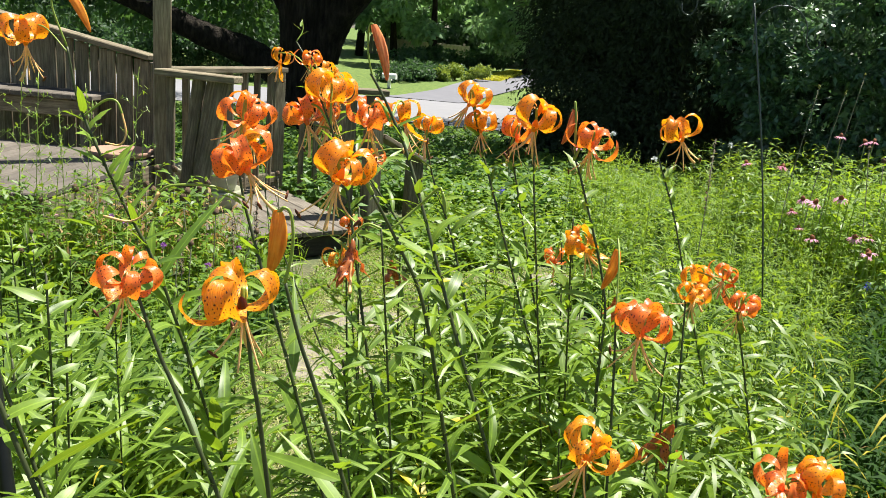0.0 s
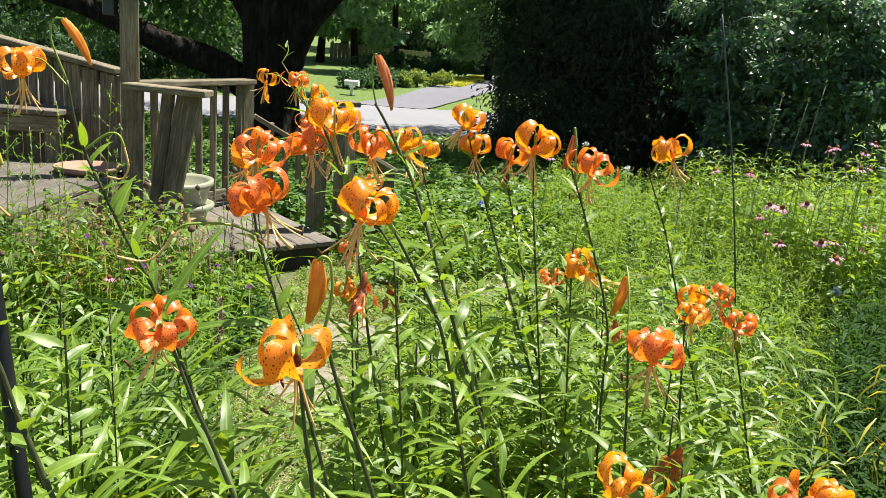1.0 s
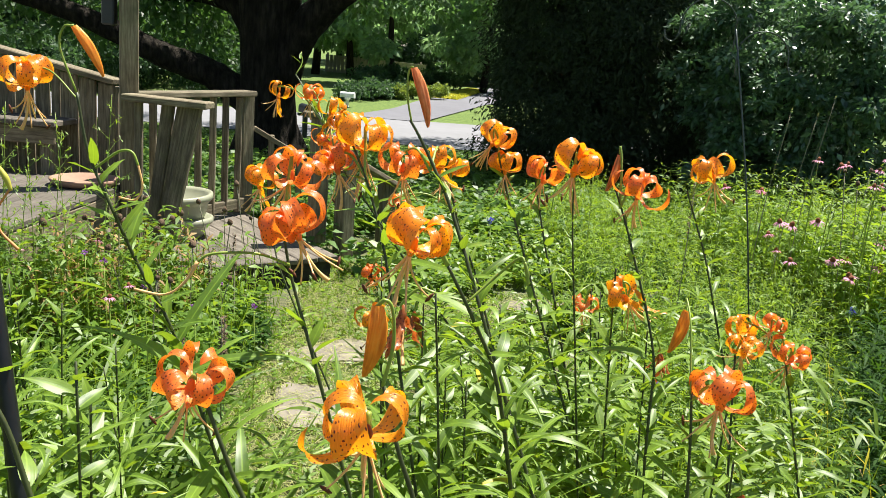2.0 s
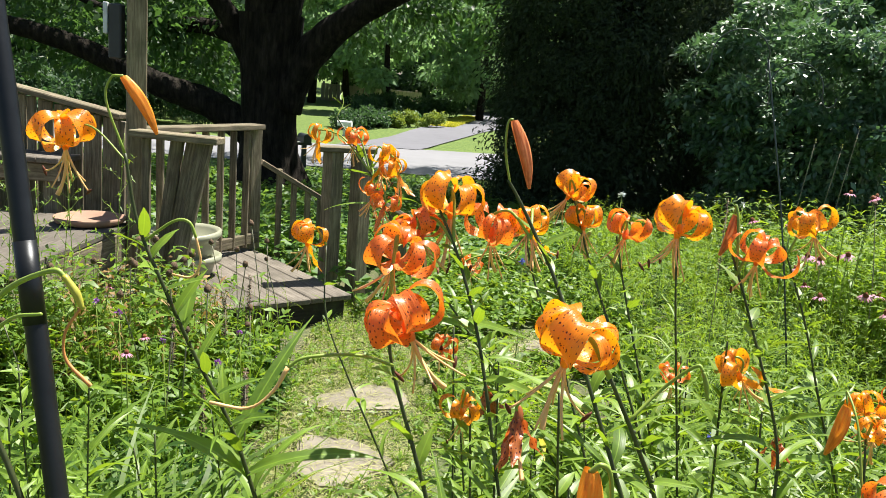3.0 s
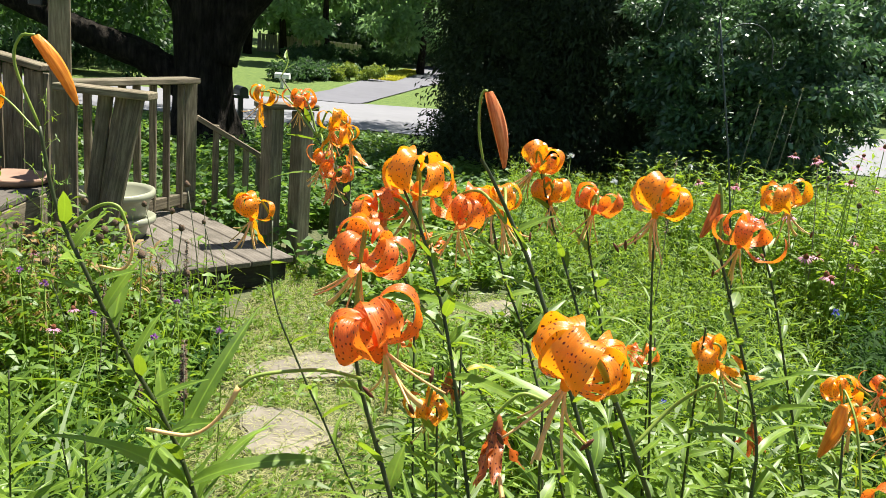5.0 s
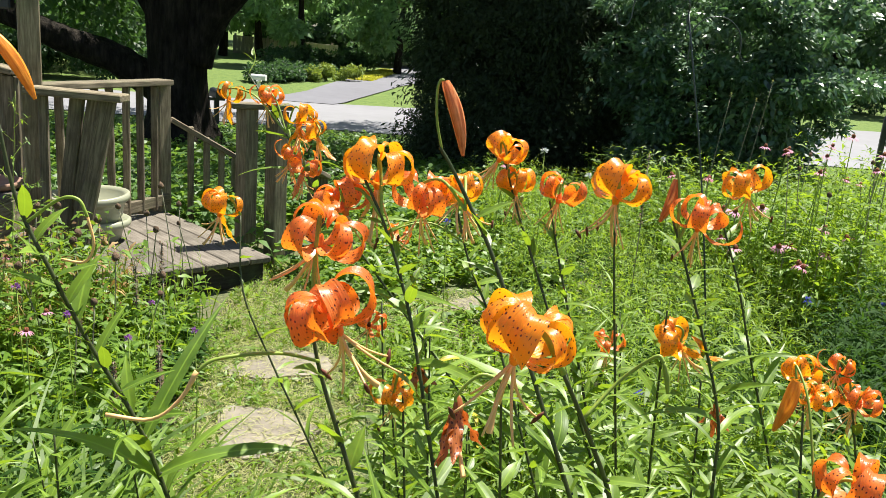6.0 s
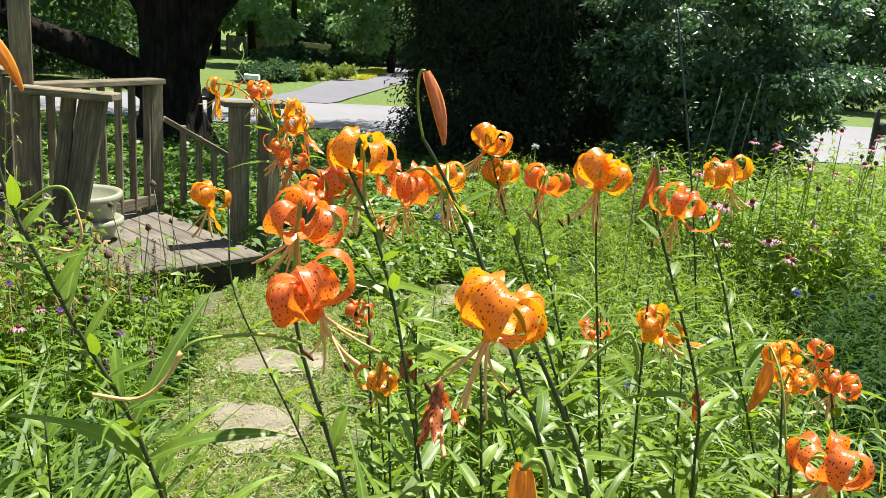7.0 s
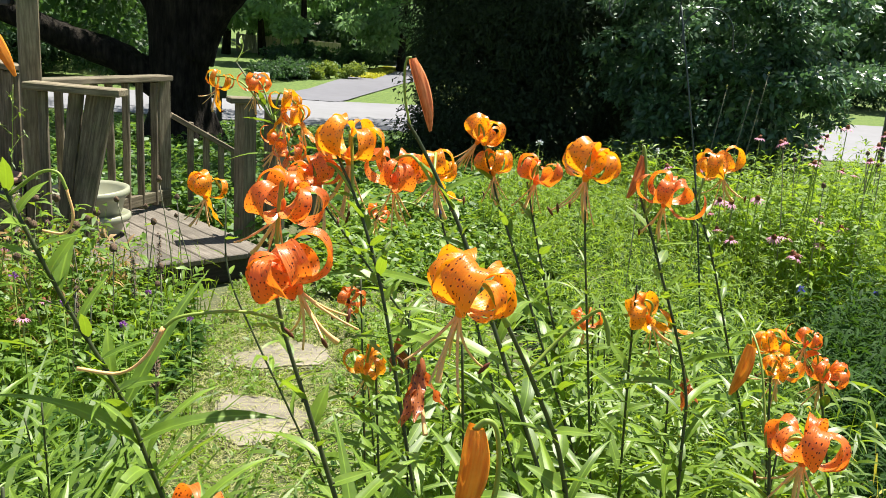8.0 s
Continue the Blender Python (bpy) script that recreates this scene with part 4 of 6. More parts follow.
def petal_mesh(name, length, width, start, turn, tight, mat, ruffle=0.10):
    """A recurved tepal: it leaves the throat downward and curls back over itself. Axis of the flower: -z."""
    ns, nw = 18, 6
    s = np.linspace(0, 1, ns + 1)
    phi = radians(start) + radians(turn) * (s ** tight)
    dr, dz = np.sin(phi), -np.cos(phi)
    r = 0.004 + np.concatenate([[0], np.cumsum((dr[1:] + dr[:-1]) / 2)]) * length / ns
    z = np.concatenate([[0], np.cumsum((dz[1:] + dz[:-1]) / 2)]) * length / ns
    prof = np.where(s < 0.42, 0.34 + 0.66 * np.sin(np.clip(s / 0.42, 0, 1) * math.pi / 2), np.cos(np.clip((s - 0.42) / 0.58, 0, 1) * math.pi / 2) ** 0.72)
    prof = np.maximum(prof, 0.02)
    v, uv = [], []
    f = np.linspace(-1, 1, nw + 1)
    for k in range(ns + 1):
        w = f * width * 0.5 * prof[k]
        cup = -0.22 * np.abs(f) ** 1.6 * width * 0.5 * prof[k] + 0.07 * width * prof[k] * np.exp(-(f / 0.16) ** 2)
        cup = cup + ruffle * width * 0.5 * np.abs(f) ** 2 * np.sin(s[k] * 15 + 0.8 * np.sign(f)) * prof[k]
        nr, nz = math.cos(phi[k]), math.sin(phi[k])
        v.append(np.stack([r[k] + cup * nr, w, z[k] + cup * nz], -1))
        uv.append(np.stack([np.full(nw + 1, s[k] * length), w], -1))
    i = np.arange((ns + 1) * (nw + 1)).reshape(ns + 1, nw + 1)
    q = np.stack([i[:-1, :-1], i[1:, :-1], i[1:, 1:], i[:-1, 1:]], -1).reshape(-1, 4)
    return grid_mesh(name, np.concatenate(v), q, mat, uv=np.concatenate(uv))


def petal_set(mat, kind):
    res = []
    for k in range(32):
        if kind == "dry":
            res.append(petal_mesh("petal", rng.uniform(0.048, 0.068), rng.uniform(0.013, 0.018), rng.uniform(2, 26), rng.uniform(-25, 45), 1.2, mat, 0.55))
        else:
            # four ways of curling: a dome, open rings, loose bows, a broad overlapping dome
            lo, hi, t0, t1 = ((230, 262, 1.3, 1.5), (280, 322, 1.2, 1.45), (150, 195, 1.5, 1.9), (246, 276, 1.25, 1.42))[k // 8]
            wide = 1.28 if k >= 24 else 1.0
            res.append(petal_mesh("petal", rng.uniform(0.080, 0.094), wide * (rng.uniform(0.0140, 0.0175) if k % 2 else rng.uniform(0.0205, 0.0265)), rng.uniform(64, 88), rng.uniform(lo, hi), rng.uniform(t0, t1), mat, rng.uniform(0.06, 0.16)))
    return res


PETALS = {"orange": petal_set(M_PETAL, "fresh"), "red": petal_set(M_PETAL_RED, "fresh"), "dry": petal_set(M_PETAL_DRY, "dry")}


DROOP = {kind: [petal_mesh("petal", rng.uniform(0.068, 0.088), rng.uniform(0.013, 0.017), rng.uniform(12, 34), rng.uniform(8, 50), 1.0, m, 0.3) for k in range(3)]
         for kind, m in (("orange", M_PETAL), ("red", M_PETAL_RED), ("dry", M_PETAL_DRY))}


def stamen_mesh(length, spread, curl, tip=True):
    s = np.linspace(0, 1, 9)
    phi = radians(spread) + radians(curl) * s
    x = np.concatenate([[0], np.cumsum(np.sin(phi[1:]))]) * length / 8
    z = np.concatenate([[0], np.cumsum(-np.cos(phi[1:]))]) * length / 8
    p = np.stack([x, np.zeros(9), z], -1)
    v1, q1 = tube(p, (0.0015, 0.0012, 0.0010), 6)
    if not tip:
        return grid_mesh("stamen", v1, q1, M_FILAMENT)
    e = p[-1]
    t = unit(p[-1] - p[-2])
    across = np.array([t[2], 0, -t[0]])
    v2, q2 = tube([e - across * 0.007, e - across * 0.003, e + across * 0.003, e + across * 0.007], (0.0006, 0.0019, 0.0019, 0.0006), 6)
    v, q = joined([(v1, q1), (v2, q2)])
    return grid_mesh("stamen", v, q, [M_FILAMENT, M_ANTHER], np.concatenate([np.zeros(len(q1)), np.ones(len(q2))]))


STAMENS = [stamen_mesh(rng.uniform(0.054, 0.07), rng.uniform(4, 26), rng.uniform(10, 62), k % 5 == 0) for k in range(10)]
s = np.linspace(0, 1, 10)
v, q = tube(np.stack([0.016 * s ** 2, 0.004 * s, -0.07 * s + 0.008 * s ** 3], -1), (0.0027, 0.0021, 0.002, 0.003), 7)
PISTIL = grid_mesh("pistil", v, q, M_FILAMENT)
v, q = lathe([(0.0008, 0.012), (0.0032, 0.009), (0.005, 0.003), (0.0055, -0.003), (0.0035, -0.009), (0.0008, -0.012)], 10)
THROAT = {k: grid_mesh("flower", v, q, m) for k, m in (("orange", M_PETAL), ("red", M_PETAL_RED), ("dry", M_PETAL_DRY))}


def bud_mesh(length, radius, mat):
    rows, sides = [], 18
    a = np.linspace(0, 2 * math.pi, sides, endpoint=False)
    for t in np.linspace(0, 1, 15):
        r = radius * max(0.05, (math.sin(math.pi * min(1, t * 0.86 + 0.10)) ** 0.62)) * (1 - 0.28 * t)
        rr = r * (1 + 0.16 * np.cos(3 * a) + 0.09 * np.cos(6 * a + 0.6))
        rows.append(np.stack([np.cos(a) * rr + 0.004 * math.sin(t * 3), np.sin(a) * rr, np.full(sides, -t * length)], -1))
    v = np.concatenate(rows)
    q = np.array([(k * sides + j, k * sides + (j + 1) % sides, (k + 1) * sides + (j + 1) % sides, (k + 1) * sides + j) for k in range(14) for j in range(sides)])
    return grid_mesh("bud", v, q, mat)


BUDS = {}


def add_stalk(plant, a, b, r=0.0019, drop=0.018, hang=0.027):
    """A flower stalk that leaves the stem, rises and nods to its flower."""
    up = np.array([0, 0, 1.0])
    a, b = np.asarray(a, float), np.asarray(b, float) - up * hang
    top = b + up * drop
    mid = a * 0.45 + top * 0.55 + up * (0.010 + 0.12 * np.linalg.norm(top - a))
    v, q = tube(curve_through([a, mid, top + (top - a) * 0.06 + up * 0.003, b], 6), (r * 1.15, r, r * 0.9), 8)
    base = np.asarray(plant.location)
    return part("pedicel", grid_mesh("pedicel", v - base, q, M_PEDICEL), plant)


def add_flower(plant, at, kind="orange", size=1.0, tilt=12.0, turn=0.0, missing=0, style=None, curls=None):
    """A nodding flower. curls: its tepals as (heading, way of curling), heading 0 along +x; way 4 hangs loose."""
    base = Vector(plant.location)
    m = Matrix.Translation(Vector(at) - base - Vector((0, 0, 0.030 * size))) @ Matrix.Rotation(radians(turn), 4, "Z") @ Matrix.Rotation(radians(tilt), 4, "X") @ Matrix.Scale(size, 4)
    fl = part("flower", THROAT[kind], plant, {"orange": "bright orange spotted lily flower", "red": "red-orange spotted lily flower", "dry": "withered rust-brown lily flower"}[kind], m)
    off = random.uniform(0, 360)
    if curls is None:
        style = random.choice((0, 1, 3, 3)) if style is None else style
        hang = random.random() < 0.3
        curls = [(off + turn + 60 * k + random.uniform(-8, 8), 4 if k == 0 and hang else style if random.random() < 0.7 else random.choice((0, 1, 2))) for k in range(6 - missing)]
    for k, (heading, curl) in enumerate(curls):
        me = random.choice(DROOP[kind] if curl == 4 else PETALS[kind][curl * 8 + k % 2:curl * 8 + 8:2])
        part("petal", me, fl, "", pose(0, 0, 0, random.uniform(-12, 12), random.uniform(-12, 8), heading - turn))
    if kind != "dry":
        for k in range(6):
            part("stamen", random.choice(STAMENS), fl, "", pose(0, 0, -0.006, 0, 0, off + 30 + 60 * k + random.uniform(-14, 14)))
    part("pistil", PISTIL, fl, "", pose(0, 0, -0.004, random.uniform(-8, 8), random.uniform(-8, 8), random.uniform(0, 360)))
    return fl


def add_bud(plant, a, b, fat=0.0095, mat=M_BUD):
    a, b = Vector(a), Vector(b)
    key = (round((a - b).length, 3), mat.name)
    if key not in BUDS:
        BUDS[key] = bud_mesh((a - b).length, fat, mat)
    turn = Vector((0, 0, -1)).rotation_difference(b - a).to_matrix().to_4x4()
    return part("bud", BUDS[key], plant, "closed salmon-orange bud", Matrix.Translation(a - Vector(plant.location)) @ turn)


def lily(points, label, leaves=34, thick=0.0042, first=0.16, stop=0.96, needle=False, reach=1.0, broad=False):
    """A lily stem through points from the top down; it runs on to the soil. Leaves all the way up."""
    pts = [Vector(p) for p in points]
    thick, leaves = thick * 0.56, int(leaves * 2.2) if not needle else leaves
    d = (pts[-1] - pts[-2]).normalized()
    low = pts[-1]
    if low.z > 0.05:
        h, sx, sy = low.z + 0.02, d.x / max(0.5, -d.z), d.y / max(0.5, -d.z) * 0.7
        pts += [low + Vector((sx * 0.47, sy * 0.47, -0.5)) * h, low + Vector((sx * 0.82, sy * 0.82, -1)) * h]
    base = Vector((pts[-1].x, pts[-1].y, 0))
    plant = thing("tiger_lily", base, label, "lily", "tiger lilies")
    line = curve_through([tuple(p) for p in pts], 7)[::-1]
    pieces = [tube(line, (thick * 1.15, thick, thick * 0.7), 8)]
    seg = np.concatenate([[0], np.cumsum(np.linalg.norm(np.diff(line, axis=0), axis=1))])
    ang = random.uniform(0, 360)
    for k in range(leaves):
        f = first + (stop - first) * (k + random.uniform(-0.3, 0.3)) / leaves
        p = Vector([float(np.interp(f * seg[-1], seg, line[:, c])) for c in range(3)])
        ang += 137.5 + random.uniform(-25, 25)
        short = f > (0.74 if broad else 0.83) + random.uniform(-0.06, 0.04)
        me = random.choice(NEEDLE if needle else (SHORT if short else (YELLOWED if f < 0.6 and random.random() < 0.07 else LONG)))
        lift_ = random.uniform(15, 55) if short else random.uniform(2, 48)
        k2 = reach * random.uniform(0.78, 1.15) * (1.0 if short or needle else 0.8 + 0.5 * math.sin(math.pi * min(1, f * 1.15)))
        k2 *= 1.12 if broad and short else 1.0
        part("leaf", me, plant, "", Matrix.Translation(p - base) @ pose(0, 0, 0, 0, 0, ang) @ pose(0, 0, 0, random.uniform(-35, 35), -lift_, 0) @ Matrix.Scale(k2, 4))
        if not needle:
            # a dark bulbil in the leaf's axil
            r = thick * random.uniform(0.5, 0.95)
            c = np.array(p) + np.array([math.cos(radians(ang)), math.sin(radians(ang)), 0.5]) * thick
            pieces.append(tube([c - (0, 0, r), c - (0, 0, r * 0.4), c + (0, 0, r * 0.5), c + (0, 0, r)], (r * 0.4, r, r * 0.9, r * 0.2), 6))
    v, q = joined(pieces)
    part("stem", grid_mesh("stem", v - np.asarray(base), q, M_LILY_STEM), plant, "dark upright stem")
    return plant


FLOWERING = "tall tiger lily with nodding spotted orange flowers"
# far cluster beside the landing rail
p = lily([(-0.232, 1.87, 1.36), (-0.15, 1.80, 1.27), (-0.06, 1.70, 1.15), (0.02, 1.70, 1.05)], "tall tiger lily with a crowded cluster of fading flowers", 30, first=0.2)
for at, kind, tl, tn, sz in (((-0.269, 1.85, 1.328), "orange", 18, 120, 0.82), ((-0.178, 1.82, 1.331), "red", 10, 40, 0.80), ((-0.08, 1.62, 1.312), "orange", 14, 200, 0.85),
                             ((-0.045, 1.60, 1.29), "orange", 25, 300, 0.8), ((-0.068, 1.60, 1.222), "red", 8, 20, 0.85), ((-0.10, 1.66, 1.235), "red", 20, 100, 0.8)):
    add_flower(p, at, kind, sz, tl, tn)
    add_stalk(p, (-0.13, 1.77, 1.25), at, 0.0018)
v, q = tube(curve_through([(-0.232, 1.87, 1.36), (-0.222, 1.89, 1.39), (-0.228, 1.90, 1.418)], 4), (0.0016, 0.0008), 6)
part("shoot", grid_mesh("shoot", v - np.asarray(p.location), q, M_PEDICEL), p)
for z, a in ((1.375, 20), (1.39, 200), (1.40, 100)):
    part("leaf", SHORT[0], p, "", Matrix.Translation(Vector((-0.226, 1.885, z)) - Vector(p.location)) @ pose(0, 0, 0, 0, -40, a) @ Matrix.Scale(0.6, 4))

# double-curled flowers on the main stem
p = lily([(0.085, 1.02, 1.295), (0.120, 1.0, 1.228), (0.157, 0.98, 1.12), (0.196, 0.95, 0.946)], FLOWERING, 34)
for at, kind, tl, tn, sz, cu in (((0.104, 1.03, 1.318), "orange", 6, 10, 1.12, ((0, 1), (178, 3), (235, 3), (305, 3), (60, 0), (120, 0))),
                                 ((0.066, 1.02, 1.276), "red", 22, 250, 0.92, ((10, 1), (60, 0), (120, 1), (180, 1), (235, 3), (300, 3)))):
    add_flower(p, at, kind, sz, tl, tn, curls=cu)
    add_stalk(p, (0.112, 1.005, 1.245), at)

# stem with the tall hanging bud
p = lily([(0.176, 1.0, 1.335), (0.191, 1.0, 1.313), (0.218, 1.0, 1.266), (0.257, 0.98, 1.192), (0.342, 0.92, 0.985)], "tall tiger lily with one long hanging bud", 28, 0.005)
add_bud(p, (0.176, 1.0, 1.411), (0.203, 1.0, 1.326), 0.0088)
v, q = tube(curve_through([(0.179, 1.0, 1.33), (0.1705, 1.0, 1.365), (0.1685, 1.0, 1.398), (0.171, 1.0, 1.411), (0.176, 1.0, 1.412)], 5), 0.0016, 7)
part("pedicel", grid_mesh("pedicel", v - np.asarray(p.location), q, M_PEDICEL), p)
for at, kind, tl, tn, sz in (((0.160, 1.085, 1.278), "red", 12, 10, 1.0), ((0.214, 1.12, 1.278), "orange", 22, 240, 0.9)):
    add_flower(p, at, kind, sz, tl, tn)
    add_stalk(p, (0.212, 1.0, 1.262), at)

p = lily([(0.300, 1.44, 1.27), (0.330, 1.42, 1.18), (0.40, 1.36, 1.0)], FLOWERING, 30)
for at, kind, tl, tn, sz in (((0.294, 1.45, 1.300), "orange", 30, 80, 0.98), ((0.323, 1.43, 1.245), "orange", 10, 200, 0.88)):
    add_flower(p, at, kind, sz, tl, tn)
    add_stalk(p, (0.31, 1.43, 1.24), at, 0.002)
p = lily([(0.386, 1.445, 1.202), (0.409, 1.44, 1.111), (0.445, 1.42, 0.98), (0.466, 1.40, 0.902)], FLOWERING, 32)
for at, kind, tl, tn, sz in (((0.402, 1.445, 1.236), "red", 14, 120, 0.98),):
    add_flower(p, at, kind, sz, tl, tn)
    add_stalk(p, (0.390, 1.443, 1.19), at, 0.002)
p = lily([(0.443, 1.2, 1.257), (0.451, 1.2, 1.154), (0.487, 1.2, 0.888)], "slender lily stem with needle-thin leaves and one orange flower", 70, 0.0036, needle=True, first=0.3)
for at, kind, tl, tn, sz in (((0.442, 1.2, 1.292), "orange", 8, 90, 1.16),):
    add_flower(p, at, kind, sz, tl, tn, curls=((0, 1), (170, 3), (225, 3), (300, 3), (60, 1), (120, 0)))
    add_stalk(p, (0.445, 1.2, 1.235), at)
p = lily([(0.508, 1.135, 1.240), (0.543, 1.13, 1.153), (0.599, 1.10, 0.978), (0.604, 1.08, 0.844)], FLOWERING, 36)
for at, kind, tl, tn, sz in (((0.545, 1.135, 1.266), "red", 18, 30, 0.98),):
    add_flower(p, at, kind, sz, tl, tn, curls=((15, 1), (80, 1), (140, 0), (195, 2), (245, 0), (305, 2)))
    add_stalk(p, (0.518, 1.134, 1.21), at)
add_bud(p, (0.509, 1.15, 1.296), (0.493, 1.15, 1.235), 0.0085)
add_stalk(p, (0.518, 1.134, 1.21), (0.509, 1.15, 1.298), 0.002, 0.004, 0.0)
p = lily([(0.697, 1.477, 1.206), (0.752, 1.47, 1.071), (0.799, 1.46, 0.92), (0.858, 1.45, 0.74)], FLOWERING, 38)
for at, kind, tl, tn, sz in (((0.745, 1.477, 1.270), "orange", 24, -70, 1.08),):
    add_flower(p, at, kind, sz, tl, tn, curls=((10, 0), (65, 1), (120, 0), (185, 3), (235, 3), (290, 3)))
    add_stalk(p, (0.705, 1.476, 1.19), at)

# nearest large flowers
p = lily([(0.274, 0.62, 1.214), (0.307, 0.64, 1.148), (0.339, 0.66, 1.07), (0.375, 0.68, 0.90)], "tiger lily with one large bright orange flower", 26, 0.0045)
add_flower(p, (0.236, 0.61, 1.262), "orange", 1.0, 18, 70, curls=((358, 1), (45, 3), (110, 3), (185, 3), (240, 3), (318, 1)))
add_stalk(p, (0.274, 0.62, 1.214), (0.236, 0.61, 1.266), 0.0024, 0.008)
v, q = tube(curve_through([(0.296, 0.634, 1.170), (0.325, 0.648, 1.199), (0.349, 0.640, 1.225), (0.355, 0.636, 1.222)], 5), 0.0016, 8)
part("pedicel", grid_mesh("pedicel", v - np.asarray(p.location), q, M_PEDICEL), p)
v, q = tube(curve_through([(0.355, 0.636, 1.222), (0.3585, 0.635, 1.211), (0.361, 0.634, 1.197)], 4), (0.0016, 0.0026, 0.0013), 8)
part("seed_pod", grid_mesh("seed_pod", v - np.asarray(p.location), q, M_PEDICEL), p, "yellow-green seed pod")

p = lily([(0.064, 0.725, 1.222), (0.077, 0.722, 1.162), (0.100, 0.715, 1.095), (0.121, 0.71, 1.034), (0.17, 0.71, 0.875)], FLOWERING, 22, 0.0042)
for at, kind, tl, tn, sz, cu in (((0.070, 0.735, 1.300), "red", 20, 60, 0.86, ((0, 3), (60, 1), (120, 0), (180, 1), (240, 3), (300, 3))),
                                 ((0.093, 0.682, 1.249), "red", 28, -75, 1.0, ((5, 3), (70, 1), (125, 1), (190, 3), (245, 3), (300, 3)))):
    add_flower(p, at, kind, sz, tl, tn, curls=cu)
    add_stalk(p, (0.067, 0.725, 1.208), at, 0.0018)
v, q = tube(curve_through([(0.076, 0.722, 1.170), (0.045, 0.69, 1.188), (0.0, 0.67, 1.188), (-0.016, 0.665, 1.178)], 5), 0.0016, 8)
part("pedicel", grid_mesh("pedicel", v - np.asarray(p.location), q, M_PEDICEL), p)
v, q = tube(curve_through([(-0.016, 0.665, 1.178), (-0.028, 0.66, 1.155), (-0.05, 0.655, 1.138), (-0.085, 0.65, 1.142)], 5), (0.0024, 0.0014, 0.0018), 8)
part("pistil", grid_mesh("pistil", v - np.asarray(p.location), q, M_FILAMENT), p, "bare curved pistil left on its stalk")

# upper-left plant with the orange bud
p = lily([(-0.285, 0.90, 1.34), (-0.269, 0.90, 1.256), (-0.237, 0.90, 1.182), (-0.205, 0.92, 1.091), (-0.159, 0.93, 0.996), (-0.121, 0.94, 0.879)], "tiger lily with a hanging orange bud and open flowers", 34, 0.0048, stop=0.94, reach=1.22, broad=True)
add_bud(p, (-0.287, 0.90, 1.430), (-0.246, 0.90, 1.365), 0.0078, M_BUD_ORANGE)
v, q = tube(curve_through([(-0.285, 0.90, 1.34), (-0.308, 0.90, 1.40), (-0.302, 0.90, 1.428), (-0.287, 0.90, 1.431)], 5), 0.0016, 7)
part("pedicel", grid_mesh("pedicel", v - np.asarray(p.location), q, M_PEDICEL), p)
for at, kind, tl, tn, sz in (((-0.376, 0.93, 1.374), "orange", 14, 20, 1.0),):
    add_flower(p, at, kind, sz, tl, tn, curls=((350, 3), (50, 0), (115, 0), (178, 1), (238, 3), (300, 3)))
    add_stalk(p, (-0.283, 0.90, 1.33), at, 0.0011, 0.010)
v, q = tube(curve_through([(-0.26, 0.90, 1.235), (-0.225, 0.90, 1.262), (-0.205, 0.90, 1.263), (-0.196, 0.90, 1.245)], 5), 0.0019, 7)
part("pedicel", grid_mesh("pedicel", v - np.asarray(p.location), q, M_PEDICEL), p)
v, q = tube(curve_through([(-0.196, 0.90, 1.245), (-0.19, 0.90, 1.215), (-0.20, 0.90, 1.195), (-0.225, 0.90, 1.196)], 5), 0.0016, 7)
part("pistil", grid_mesh("pistil", v - np.asarray(p.location), q, M_FILAMENT), p)

# single flowers, middle distance
p = lily([(-0.155, 1.46, 1.135), (-0.136, 1.40, 1.015), (-0.082, 1.38, 0.898), (-0.005, 1.36, 0.751)], "slender tiger lily with one drooping flower", 16, 0.0034, reach=0.7)
add_flower(p, (-0.192, 1.464, 1.165), "orange", 0.95, 10, 80)
add_stalk(p, (-0.155, 1.46, 1.135), (-0.192, 1.464, 1.170), 0.0019)
p = lily([(0.530, 1.17, 1.10), (0.535, 1.18, 1.02), (0.548, 1.2, 0.854)], FLOWERING, 24, 0.0036)
for at, kind, tl, tn, sz in (((0.556, 1.17, 1.076), "orange", 34, -60, 1.0),):
    add_flower(p, at, kind, sz, tl, tn, curls=((0, 4), (60, 3), (120, 1), (175, 1), (230, 3), (300, 2)))
    add_stalk(p, (0.531, 1.17, 1.06), at, 0.0018)
p = lily([(0.85, 1.2, 0.957), (0.897, 1.2, 0.78)], FLOWERING, 28)
for at, kind, tl, tn, sz in (((0.860, 1.2, 0.985), "red", 15, 30, 0.9), ((0.775, 1.22, 1.015), "orange", 25, 200, 0.8), ((0.818, 1.2, 1.03), "red", 20, 100, 0.6)):
    add_flower(p, at, kind, sz, tl, tn)
    add_stalk(p, (0.855, 1.2, 0.945), at, 0.0018)
p = lily([(0.747, 1.15, 0.973), (0.753, 1.12, 0.829), (0.76, 1.10, 0.7)], FLOWERING, 24)
add_flower(p, (0.760, 1.15, 1.008), "orange", 0.85, 20, 10)
add_stalk(p, (0.747, 1.15, 0.973), (0.760, 1.15, 1.012), 0.0018)
p = lily([(0.593, 0.80, 1.03), (0.60, 0.79, 0.95), (0.61, 0.78, 0.8)], "tiger lily with wide red-orange flowers and a bud", 26, 0.004)
for at, kind, tl, tn, sz in (((0.628, 0.79, 1.058), "red", 10, 40, 1.08),):
    add_flower(p, at, kind, sz, tl, tn, curls=((355, 1), (55, 3), (125, 3), (188, 1), (238, 0), (302, 0)))
    add_stalk(p, (0.593, 0.80, 1.02), at, 0.0022, 0.008)
add_bud(p, (0.589, 0.88, 1.118), (0.573, 0.88, 1.056), 0.0088, M_BUD_ORANGE)
